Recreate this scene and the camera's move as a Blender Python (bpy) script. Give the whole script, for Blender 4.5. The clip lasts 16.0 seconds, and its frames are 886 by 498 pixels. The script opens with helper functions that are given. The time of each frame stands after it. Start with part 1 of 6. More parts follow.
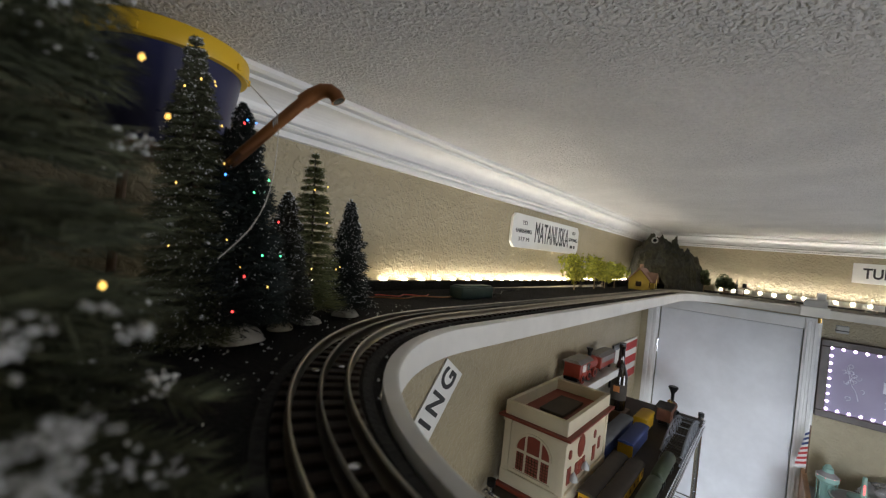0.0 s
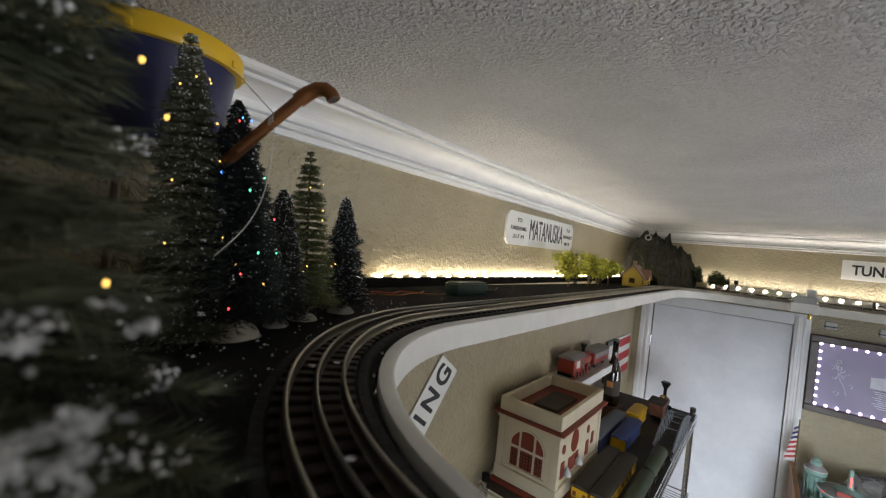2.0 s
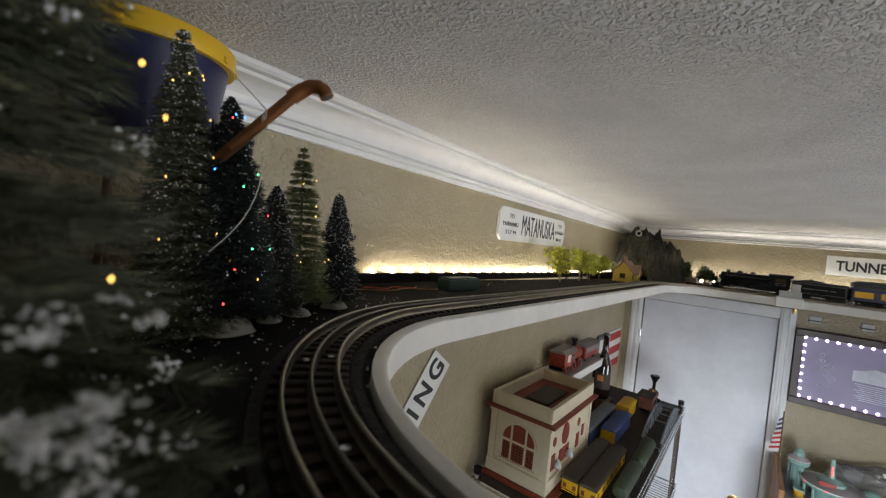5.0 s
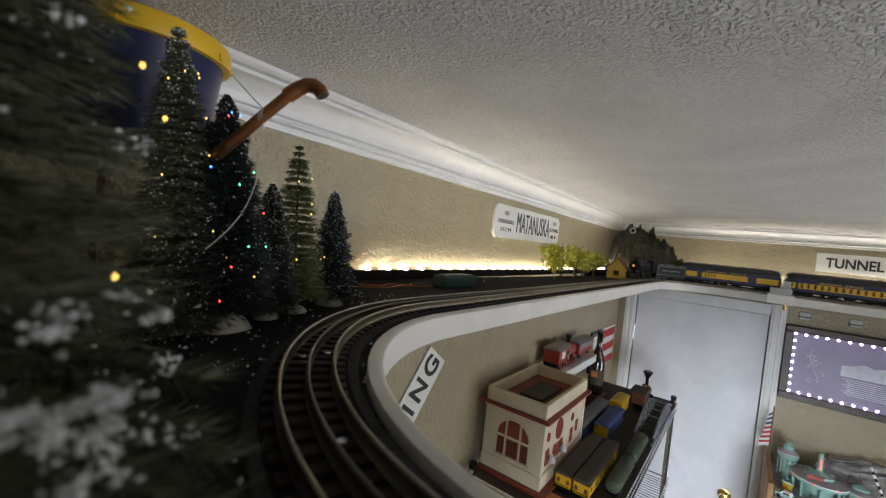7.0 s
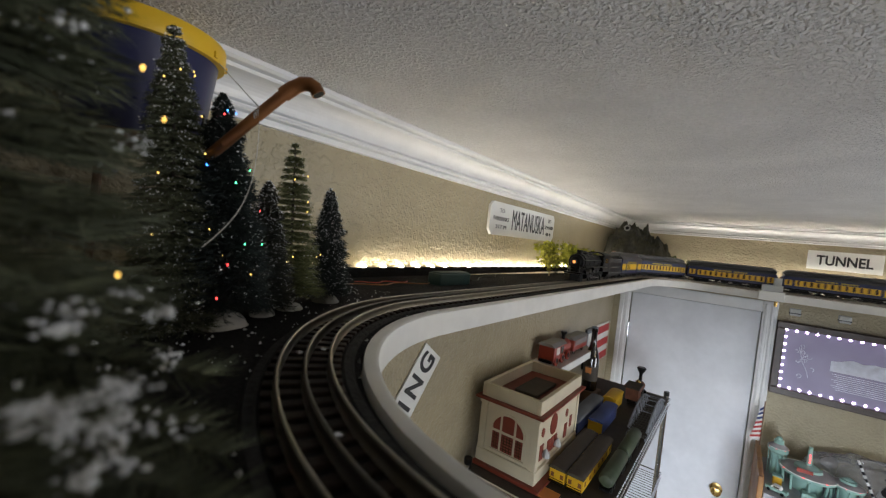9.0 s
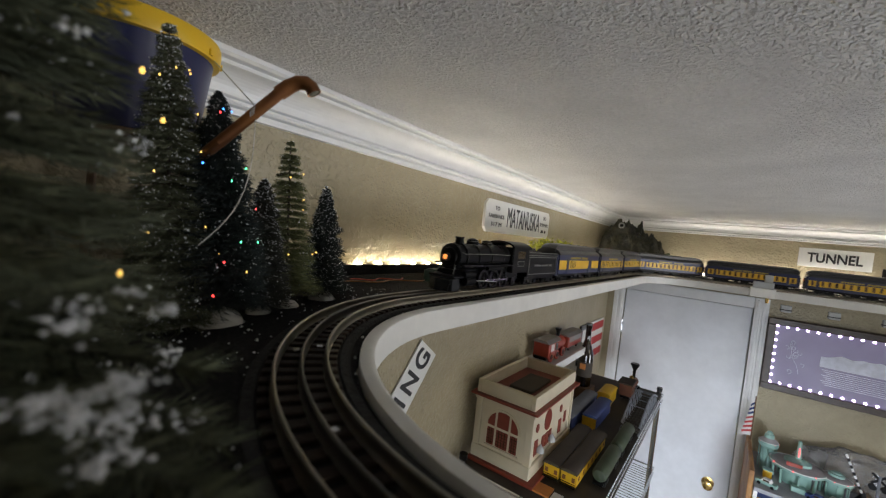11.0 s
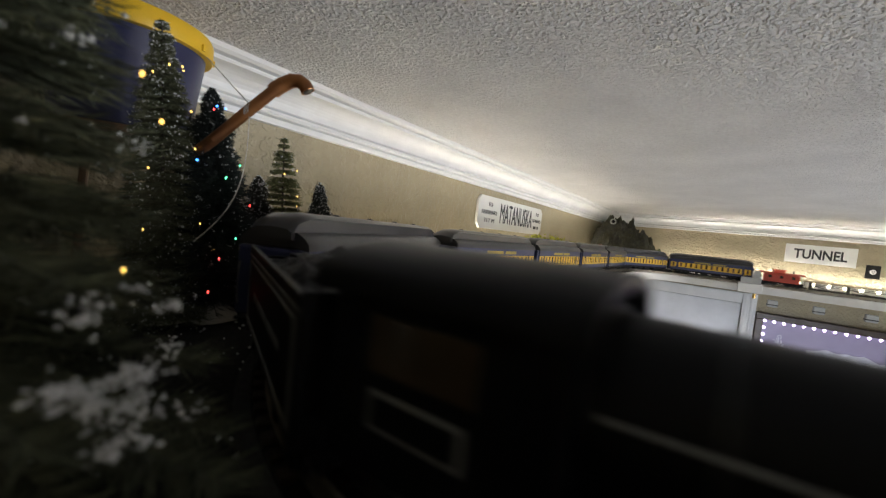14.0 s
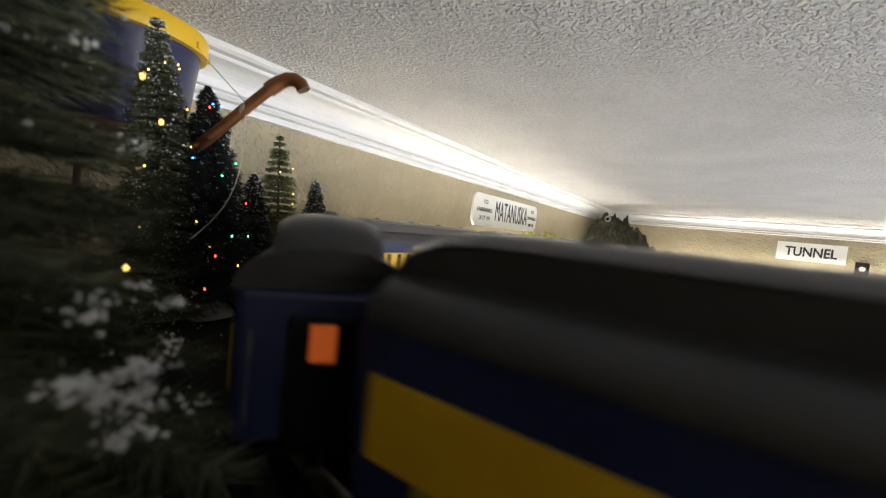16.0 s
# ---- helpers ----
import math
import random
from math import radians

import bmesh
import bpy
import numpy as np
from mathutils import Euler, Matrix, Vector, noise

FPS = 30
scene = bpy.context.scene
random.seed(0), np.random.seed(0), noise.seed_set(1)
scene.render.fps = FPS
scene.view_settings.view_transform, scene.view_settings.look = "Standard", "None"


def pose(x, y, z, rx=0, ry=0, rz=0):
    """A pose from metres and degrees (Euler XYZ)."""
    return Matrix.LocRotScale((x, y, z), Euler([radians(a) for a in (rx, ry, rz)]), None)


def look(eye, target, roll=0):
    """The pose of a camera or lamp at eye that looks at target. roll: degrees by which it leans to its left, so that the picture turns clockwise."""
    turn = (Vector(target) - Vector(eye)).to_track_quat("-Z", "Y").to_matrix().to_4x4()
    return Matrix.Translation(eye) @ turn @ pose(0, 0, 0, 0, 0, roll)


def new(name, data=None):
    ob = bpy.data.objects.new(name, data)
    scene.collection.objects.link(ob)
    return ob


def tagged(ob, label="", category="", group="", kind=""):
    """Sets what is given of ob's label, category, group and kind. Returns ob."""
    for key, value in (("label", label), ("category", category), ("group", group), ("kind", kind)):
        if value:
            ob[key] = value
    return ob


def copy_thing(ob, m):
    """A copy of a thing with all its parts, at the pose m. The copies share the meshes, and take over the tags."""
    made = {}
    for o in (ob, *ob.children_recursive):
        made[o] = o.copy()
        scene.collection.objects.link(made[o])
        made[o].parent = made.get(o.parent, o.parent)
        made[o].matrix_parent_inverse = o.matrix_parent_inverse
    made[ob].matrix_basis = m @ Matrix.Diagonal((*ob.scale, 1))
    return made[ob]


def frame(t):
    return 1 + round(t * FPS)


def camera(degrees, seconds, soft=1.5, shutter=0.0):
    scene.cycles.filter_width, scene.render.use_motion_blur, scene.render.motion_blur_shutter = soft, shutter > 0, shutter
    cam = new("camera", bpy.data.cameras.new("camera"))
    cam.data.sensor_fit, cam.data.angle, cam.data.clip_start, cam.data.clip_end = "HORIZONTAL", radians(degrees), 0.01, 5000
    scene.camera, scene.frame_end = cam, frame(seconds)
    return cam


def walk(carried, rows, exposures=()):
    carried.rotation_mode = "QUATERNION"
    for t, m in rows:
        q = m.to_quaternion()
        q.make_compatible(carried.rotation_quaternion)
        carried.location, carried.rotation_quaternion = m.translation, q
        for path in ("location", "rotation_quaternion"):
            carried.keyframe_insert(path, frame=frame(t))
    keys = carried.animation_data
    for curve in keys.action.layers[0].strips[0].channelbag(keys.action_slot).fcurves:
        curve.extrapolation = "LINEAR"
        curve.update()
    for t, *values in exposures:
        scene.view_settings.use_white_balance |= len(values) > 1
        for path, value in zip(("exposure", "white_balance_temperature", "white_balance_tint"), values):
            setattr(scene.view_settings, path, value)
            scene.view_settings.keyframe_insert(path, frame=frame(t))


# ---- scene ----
cam = camera(97.47, 16.0, soft=1.2, shutter=0.5)
cam.data.dof.use_dof, cam.data.dof.focus_distance, cam.data.dof.aperture_fstop = True, 0.85, 7.0
PATH = [
    (0.0, pose(0.0125, 0.0131, 2.2930, 89.570, -5.751, -49.451)),
    (1.0, pose(0.0110, 0.0114, 2.2933, 89.376, -5.763, -49.797)),
    (2.0, pose(0.0095, 0.0098, 2.2936, 89.184, -5.776, -50.141)),
    (3.0, pose(0.0080, 0.0081, 2.2938, 88.993, -5.791, -50.483)),
    (4.0, pose(0.0065, 0.0065, 2.2941, 88.804, -5.806, -50.824)),
    (5.0, pose(0.0049, 0.0049, 2.2944, 88.616, -5.823, -51.161)),
    (6.0, pose(0.0031, 0.0032, 2.2948, 88.427, -5.851, -51.514)),
    (7.0, pose(0.0016, 0.0016, 2.2951, 88.245, -5.866, -51.834)),
    (8.0, pose(0.0000, 0.0000, 2.2955, 88.066, -5.881, -52.149)),
    (9.0, pose(-0.0015, -0.0015, 2.2959, 87.883, -5.905, -52.462)),
    (10.0, pose(-0.0030, -0.0031, 2.2964, 87.699, -5.931, -52.778)),
    (11.0, pose(-0.0046, -0.0047, 2.2969, 87.514, -5.958, -53.096)),
    (12.0, pose(-0.0062, -0.0063, 2.2973, 87.329, -5.987, -53.415)),
    (13.0, pose(-0.0079, -0.0079, 2.2978, 87.145, -6.017, -53.736)),
    (14.0, pose(-0.0096, -0.0096, 2.2983, 86.962, -6.048, -54.058)),
    (15.0, pose(-0.0114, -0.0112, 2.2987, 86.779, -6.081, -54.381)),
    (16.0, pose(-0.0132, -0.0129, 2.2992, 86.598, -6.114, -54.705)),
]
walk(cam, PATH, exposures=[(0.0, 0.06), (4.0, 0.06), (12.6, 0.06), (13.4, 0.25), (14.6, 0.70), (15.3, 0.92), (16.0, 0.92)])

# ---- plan: metres; Z is the level of the shelf board ----
Z = 2.177
ZS = Z + 0.008          # ballast on the shelf
ZR = Z + 0.022          # top of the rails
WA, WB, WC, WD = 0.677, 2.93, -0.22, -2.9     # walls: y, x, x, y
CEIL = Z + 0.352
R = 0.345               # track radius
TA, TB, TC = 0.379, 2.30, 0.097   # track centre lines along the three walls
CY = TA - R
CXN, CXF = TC + R, TB - R
FA, FB, FC = 0.312, 2.215, 0.146  # inner edges of the shelf
RN, RF = 0.282, 0.22    # corner radii of that edge
ARC = R * math.pi / 2
SA = CXF - CXN
UB = 2.3                # straight along the far wall


def track(u):
    """Place and heading on the track, u metres past the start of the far bend."""
    if u < -UB - ARC:
        return CXF + u + UB + ARC, CY - UB - R, 0.0
    if u < -UB:
        a = (-UB - u) / R
        return CXF + R * math.cos(a), CY - UB - R * math.sin(a), math.pi / 2 - a
    if u < 0:
        return TB, CY + u, math.pi / 2
    if u < ARC:
        a = u / R
        return CXF + R * math.cos(a), CY + R * math.sin(a), math.pi / 2 + a
    u -= ARC
    if u < SA:
        return CXF - u, TA, math.pi
    u -= SA
    if u < ARC:
        a = math.pi / 2 + u / R
        return CXN + R * math.cos(a), CY + R * math.sin(a), math.pi / 2 + a
    u -= ARC
    return TC, CY - u, math.pi * 1.5


# ---- light ----
world = bpy.data.worlds.new("world")
scene.world = world
world.use_nodes = True
sky = world.node_tree.nodes.new("ShaderNodeTexSky")
sky.sky_type, sky.sun_disc, sky.sun_elevation, sky.sun_rotation = "NISHITA", False, radians(35), radians(200)
world.node_tree.links.new(sky.outputs[0], world.node_tree.nodes["Background"].inputs[0])
world.node_tree.nodes["Background"].inputs[1].default_value = 0.08


def area(name, m, sx, sy, watts, colour, spread=180):
    data = bpy.data.lights.new(name, "AREA")
    data.shape, data.size, data.size_y, data.energy, data.color = "RECTANGLE", sx, sy, watts, colour
    data.spread = radians(spread)
    ob = new(name, data)
    ob.matrix_world = m
    return ob


# daylight added from two unseen openings: one fills the ceiling, one the door
area("added_daylight", look((1.75, WD + 0.02, 1.45), (1.4, -0.9, CEIL)), 1.3, 1.1, 23, (0.88, 0.92, 1.0), 115)
area("added_daylight", look((WC + 0.02, -0.62, 1.30), (2.93, 0.14, 0.55)), 0.9, 1.0, 11, (0.82, 0.89, 1.0), 60)
# warm strips along the back of the shelf on walls a and b, shining up them
area("strip_light_a", pose(1.64, WA - 0.010, ZS + 0.020, 197, 0, 0), 2.1, 0.006, 2.6, (1.0, 0.92, 0.80))
area("strip_light_b", pose(WB - 0.032, -1.1, ZS + 0.03, 187, 0, -90), 2.9, 0.008, 5.4, (1.0, 0.94, 0.85))
# c and d: unseen fill lamps added to brighten the train side and the ceiling
area("unseen_fill_c", pose(WC + 0.03, -1.55, ZS + 0.03, 173, 0, -90), 1.7, 0.008, 3.6, (1.0, 0.97, 0.95))
area("unseen_fill_d", pose(1.2, WD + 0.03, ZS + 0.03, 173, 0, 0), 2.2, 0.008, 37.0, (0.95, 0.96, 1.0))

# ---- materials ----


def principled(name, colour, rough=0.6, metal=0.0, vary=0.12, scale=30.0, bump=0.0, bump_scale=200.0, coat=0.0, second=None, mix_scale=6.0, dist=0.002, emit=0.0, emit_colour=None, island=False, trans=0.0):
    mat = bpy.data.materials.new(name)
    mat.use_nodes = True
    nt = mat.node_tree
    b = nt.nodes["Principled BSDF"]
    b.inputs["Roughness"].default_value, b.inputs["Metallic"].default_value = rough, metal
    b.inputs["Coat Weight"].default_value = coat
    b.inputs["Transmission Weight"].default_value = trans
    co = nt.nodes.new("ShaderNodeTexCoord")
    n1 = nt.nodes.new("ShaderNodeTexNoise")
    n1.inputs["Scale"].default_value, n1.inputs["Detail"].default_value = scale, 5
    nt.links.new(co.outputs["Object"], n1.inputs["Vector"])
    n2 = nt.nodes.new("ShaderNodeTexNoise")
    n2.inputs["Scale"].default_value, n2.inputs["Detail"].default_value = mix_scale, 3
    nt.links.new(co.outputs["Object"], n2.inputs["Vector"])
    c2 = second or tuple(c * 0.75 for c in colour)
    ramp = nt.nodes.new("ShaderNodeMapRange")
    ramp.inputs[1].default_value, ramp.inputs[2].default_value = 0.35, 0.68
    nt.links.new(n2.outputs[0], ramp.inputs[0])
    mx = nt.nodes.new("ShaderNodeMix")
    mx.data_type = "RGBA"
    mx.inputs[6].default_value, mx.inputs[7].default_value = (*colour, 1), (*c2, 1)
    fac = nt.nodes.new("ShaderNodeMath")
    fac.operation = "MULTIPLY"
    fac.inputs[1].default_value = 1.0 if second else 0.4
    nt.links.new(ramp.outputs[0], fac.inputs[0])
    nt.links.new(fac.outputs[0], mx.inputs[0])
    hsv = nt.nodes.new("ShaderNodeHueSaturation")
    val = nt.nodes.new("ShaderNodeMapRange")
    val.inputs[1].default_value, val.inputs[2].default_value = 0.25, 0.75
    val.inputs[3].default_value, val.inputs[4].default_value = 1 - vary, 1 + vary
    nt.links.new(n1.outputs[0], val.inputs[0])
    nt.links.new(val.outputs[0], hsv.inputs["Value"])
    nt.links.new(mx.outputs[2], hsv.inputs["Color"])
    out = hsv
    if island:
        geo = nt.nodes.new("ShaderNodeNewGeometry")
        h2 = nt.nodes.new("ShaderNodeHueSaturation")
        m2 = nt.nodes.new("ShaderNodeMapRange")
        m2.inputs[3].default_value, m2.inputs[4].default_value = 0.55, 1.45
        nt.links.new(geo.outputs["Random Per Island"], m2.inputs[0])
        nt.links.new(m2.outputs[0], h2.inputs["Value"])
        nt.links.new(hsv.outputs[0], h2.inputs["Color"])
        out = h2
    nt.links.new(out.outputs[0], b.inputs["Base Color"])
    rr = nt.nodes.new("ShaderNodeMapRange")
    rr.inputs[3].default_value, rr.inputs[4].default_value = max(rough - 0.1, 0.02), min(rough + 0.1, 1)
    nt.links.new(n2.outputs[0], rr.inputs[0])
    nt.links.new(rr.outputs[0], b.inputs["Roughness"])
    if bump:
        n3 = nt.nodes.new("ShaderNodeTexNoise")
        n3.inputs["Scale"].default_value, n3.inputs["Detail"].default_value = bump_scale, 4
        nt.links.new(co.outputs["Object"], n3.inputs["Vector"])
        bp = nt.nodes.new("ShaderNodeBump")
        bp.inputs["Strength"].default_value, bp.inputs["Distance"].default_value = bump, dist
        nt.links.new(n3.outputs[0], bp.inputs["Height"])
        nt.links.new(bp.outputs[0], b.inputs["Normal"])
    if emit:
        b.inputs["Emission Strength"].default_value = emit
        b.inputs["Emission Color"].default_value = (*(emit_colour or colour), 1)
    return mat


def relief(mat, scale, lo, hi, dist, strength=1.0, stretch=(1, 1, 1)):
    """Raised plaster islands: noise cut between lo and hi."""
    nt = mat.node_tree
    co = nt.nodes.new("ShaderNodeTexCoord")
    n = nt.nodes.new("ShaderNodeTexNoise")
    n.inputs["Scale"].default_value, n.inputs["Detail"].default_value, n.inputs["Distortion"].default_value = scale, 2, 0.25
    mp = nt.nodes.new("ShaderNodeMapping")
    mp.inputs["Scale"].default_value = stretch
    nt.links.new(co.outputs["Object"], mp.inputs[0])
    nt.links.new(mp.outputs[0], n.inputs["Vector"])
    r = nt.nodes.new("ShaderNodeMapRange")
    r.interpolation_type = "SMOOTHSTEP"
    r.inputs[1].default_value, r.inputs[2].default_value = lo, hi
    nt.links.new(n.outputs[0], r.inputs[0])
    bp = nt.nodes.new("ShaderNodeBump")
    bp.inputs["Strength"].default_value, bp.inputs["Distance"].default_value = strength, dist
    nt.links.new(r.outputs[0], bp.inputs["Height"])
    nt.links.new(bp.outputs[0], nt.nodes["Principled BSDF"].inputs["Normal"])
    return mat


WALL = relief(principled("tan_wall_paint", (0.37, 0.318, 0.205), 0.36, vary=0.05), 85, 0.40, 0.66, 0.0017)
CEILM = relief(principled("popcorn_ceiling_paint", (0.80, 0.79, 0.78), 0.85, vary=0.08, scale=160), 185, 0.44, 0.62, 0.0040)
WHITE = principled("white_gloss_paint", (0.78, 0.78, 0.77), 0.38, vary=0.03, bump=0.08, bump_scale=60)
FASC = principled("white_fascia_paint", (0.66, 0.65, 0.61), 0.5, vary=0.06, bump=0.15, bump_scale=90)
DOORM = principled("white_door_paint", (0.74, 0.75, 0.78), 0.42, vary=0.03)
FLOORM = principled("floor_carpet", (0.30, 0.27, 0.22), 0.95, bump=0.5, bump_scale=400)
BALLAST = principled("dark_ballast", (0.020, 0.019, 0.018), 0.95, vary=0.5, scale=260, bump=1.0, bump_scale=420, dist=0.003, second=(0.011, 0.011, 0.010))
STEEL = principled("tarnished_rail_steel", (0.42, 0.39, 0.33), 0.36, 0.9, vary=0.15, scale=80)
DSTEEL = principled("dark_centre_rail", (0.20, 0.19, 0.17), 0.4, 0.9, vary=0.15, scale=80)
TIE = principled("brown_tie_plastic", (0.030, 0.020, 0.014), 0.6, vary=0.3, scale=300, bump=0.3, bump_scale=600)
SNOW = principled("white_flock", (0.72, 0.73, 0.73), 0.9, vary=0.15)
NAVY = principled("navy_car_paint", (0.019, 0.026, 0.082), 0.32, vary=0.1)
YELLOW = principled("yellow_band_paint", (0.70, 0.42, 0.02), 0.4, vary=0.06)
ROOFM = principled("black_car_roof", (0.034, 0.034, 0.036), 0.34, vary=0.15)
BLACK = principled("black_locomotive_paint", (0.0045, 0.0045, 0.005), 0.42, vary=0.2, scale=60)
BLACKM = principled("satin_black_metal", (0.02, 0.02, 0.02), 0.3, 0.6, vary=0.2)
CHROME = principled("polished_steel", (0.62, 0.62, 0.64), 0.18, 1.0, vary=0.05)
BRASS = principled("brass", (0.72, 0.50, 0.18), 0.25, 1.0, vary=0.08)
COPPER = principled("copper_pipe", (0.40, 0.17, 0.06), 0.38, 0.75, vary=0.25, second=(0.26, 0.11, 0.05), mix_scale=40)
for dull in (BALLAST, FLOORM, BLACK):
    dull.node_tree.nodes["Principled BSDF"].inputs["Specular IOR Level"].default_value = 0.15


# ---- mesh helpers ----


def bm_box(x0, x1, y0, y1, z0, z1, bevel=0.0, bm=None):
    bm = bm or bmesh.new()
    vs = bmesh.ops.create_cube(bm, size=1, matrix=Matrix.Translation(((x0 + x1) / 2, (y0 + y1) / 2, (z0 + z1) / 2)) @ Matrix.Diagonal((abs(x1 - x0), abs(y1 - y0), abs(z1 - z0), 1)))["verts"]
    if bevel:
        es = list({e for v in vs for e in v.link_edges})
        bmesh.ops.bevel(bm, geom=es, offset=bevel, segments=2, affect="EDGES", profile=0.5)
    return bm


def bm_cyl(p, q, r0, r1=None, n=16, bm=None, caps=True):
    bm = bm or bmesh.new()
    p, q = Vector(p), Vector(q)
    m = Matrix.Translation((p + q) / 2) @ (q - p).to_track_quat("Z", "Y").to_matrix().to_4x4()
    bmesh.ops.create_cone(bm, cap_ends=caps, segments=n, radius1=r0, radius2=r0 if r1 is None else r1, depth=(q - p).length, matrix=m)
    return bm


def bm_prism(points, axis, lo, hi, bm=None):
    """A closed outline in the plane across the axis, drawn out from lo to hi."""
    bm = bm or bmesh.new()

    def at(a, b, c):
        return {"x": (c, a, b), "y": (a, c, b), "z": (a, b, c)}[axis]
    v0 = [bm.verts.new(at(a, b, lo)) for a, b in points]
    v1 = [bm.verts.new(at(a, b, hi)) for a, b in points]
    n = len(points)
    for i in range(n):
        bm.faces.new((v0[i], v0[(i + 1) % n], v1[(i + 1) % n], v1[i]))
    bm.faces.new(v0[::-1])
    bm.faces.new(v1)
    bmesh.ops.recalc_face_normals(bm, faces=bm.faces)
    return bm


def bm_lathe(profile, n=24, bm=None, m=None):
    bm = bm or bmesh.new()
    m = m or Matrix()
    rings = []
    for r, z in profile:
        rings.append([bm.verts.new(m @ Vector((r * math.cos(2 * math.pi * i / n), r * math.sin(2 * math.pi * i / n), z))) for i in range(n)])
    for a, b in zip(rings, rings[1:]):
        for i in range(n):
            bm.faces.new((a[i], a[(i + 1) % n], b[(i + 1) % n], b[i]))
    bm.faces.new(rings[0][::-1])
    bm.faces.new(rings[-1])
    bmesh.ops.recalc_face_normals(bm, faces=bm.faces)
    return bm


def bm_sweep(profile, path, bm=None, close=True):
    """A profile (offset to the left of the way, height) carried along a path of (x, y, heading)."""
    bm = bm or bmesh.new()
    rings = []
    for x, y, h in path:
        nx, ny = -math.sin(h), math.cos(h)
        rings.append([bm.verts.new((x + nx * a, y + ny * a, b)) for a, b in profile])
    n = len(profile)
    for a, b in zip(rings, rings[1:]):
        for i in range(n if close else n - 1):
            bm.faces.new((a[i], a[(i + 1) % n], b[(i + 1) % n], b[i]))
    if close:
        bm.faces.new(rings[0][::-1])
        bm.faces.new(rings[-1])
    bmesh.ops.recalc_face_normals(bm, faces=bm.faces)
    return bm


def bm_tube(points, r, n=8, bm=None):
    bm = bm or bmesh.new()
    pts = [Vector(p) for p in points]
    rings = []
    for i, p in enumerate(pts):
        d = (pts[min(i + 1, len(pts) - 1)] - pts[max(i - 1, 0)]).normalized()
        q = d.to_track_quat("Z", "Y")
        rings.append([bm.verts.new(p + q @ Vector((r * math.cos(2 * math.pi * k / n), r * math.sin(2 * math.pi * k / n), 0))) for k in range(n)])
    for a, b in zip(rings, rings[1:]):
        for k in range(n):
            bm.faces.new((a[k], a[(k + 1) % n], b[(k + 1) % n], b[k]))
    bm.faces.new(rings[0][::-1])
    bm.faces.new(rings[-1])
    bmesh.ops.recalc_face_normals(bm, faces=bm.faces)
    return bm


def mesh_of(bm, name, material, smooth=False):
    me = bpy.data.meshes.new(name)
    bm.to_mesh(me)
    bm.free()
    me.materials.append(material)
    if smooth:
        for f in me.polygons:
            f.use_smooth = True
        me.set_sharp_from_angle(angle=radians(35))
    return me


def part(name, bm, material, parent=None, label="", smooth=False):
    ob = new(name, mesh_of(bm, name, material, smooth))
    ob.parent = parent
    if label:
        tagged(ob, label)
    return ob


def thing(name, label, category, m=None, group="", kind=""):
    ob = new(name)
    ob.empty_display_size = 0.02
    if m is not None:
        ob.matrix_basis = m
    return tagged(ob, label, category, group, kind)


def lettering(text, size, material, parent, m, name="lettering", extrude=0.0006, width=None, bold=0.0):
    cu = bpy.data.curves.new(name, "FONT")
    cu.body, cu.size, cu.extrude, cu.align_x, cu.align_y = text, size, extrude, "CENTER", "CENTER"
    cu.offset = bold * size
    tmp = new(name, cu)
    dg = bpy.context.evaluated_depsgraph_get()
    me = bpy.data.meshes.new_from_object(tmp.evaluated_get(dg))
    bpy.data.objects.remove(tmp)
    xs = [v.co.x for v in me.vertices]
    if width:
        k = width / (max(xs) - min(xs))
        me.transform(Matrix.Diagonal((k, 1, 1, 1)))
    me.transform(m)
    me.materials.clear()
    me.materials.append(material)
    ob = new(name, me)
    ob.parent = parent
    return ob


# on_a: x along the wall, y up, z out of the wall, for the wall along y = WA; on_b for x = WB
ON_A = Matrix(((1, 0, 0, 0), (0, 0, -1, 0), (0, 1, 0, 0), (0, 0, 0, 1)))
ON_B = Matrix(((0, 0, -1, 0), (-1, 0, 0, 0), (0, 1, 0, 0), (0, 0, 0, 1)))

# ---- room ----


def structure(name, bm, mat, label, smooth=False):
    return tagged(part(name, bm, mat, None, label, smooth), label, name.split("_")[0], kind="structure")


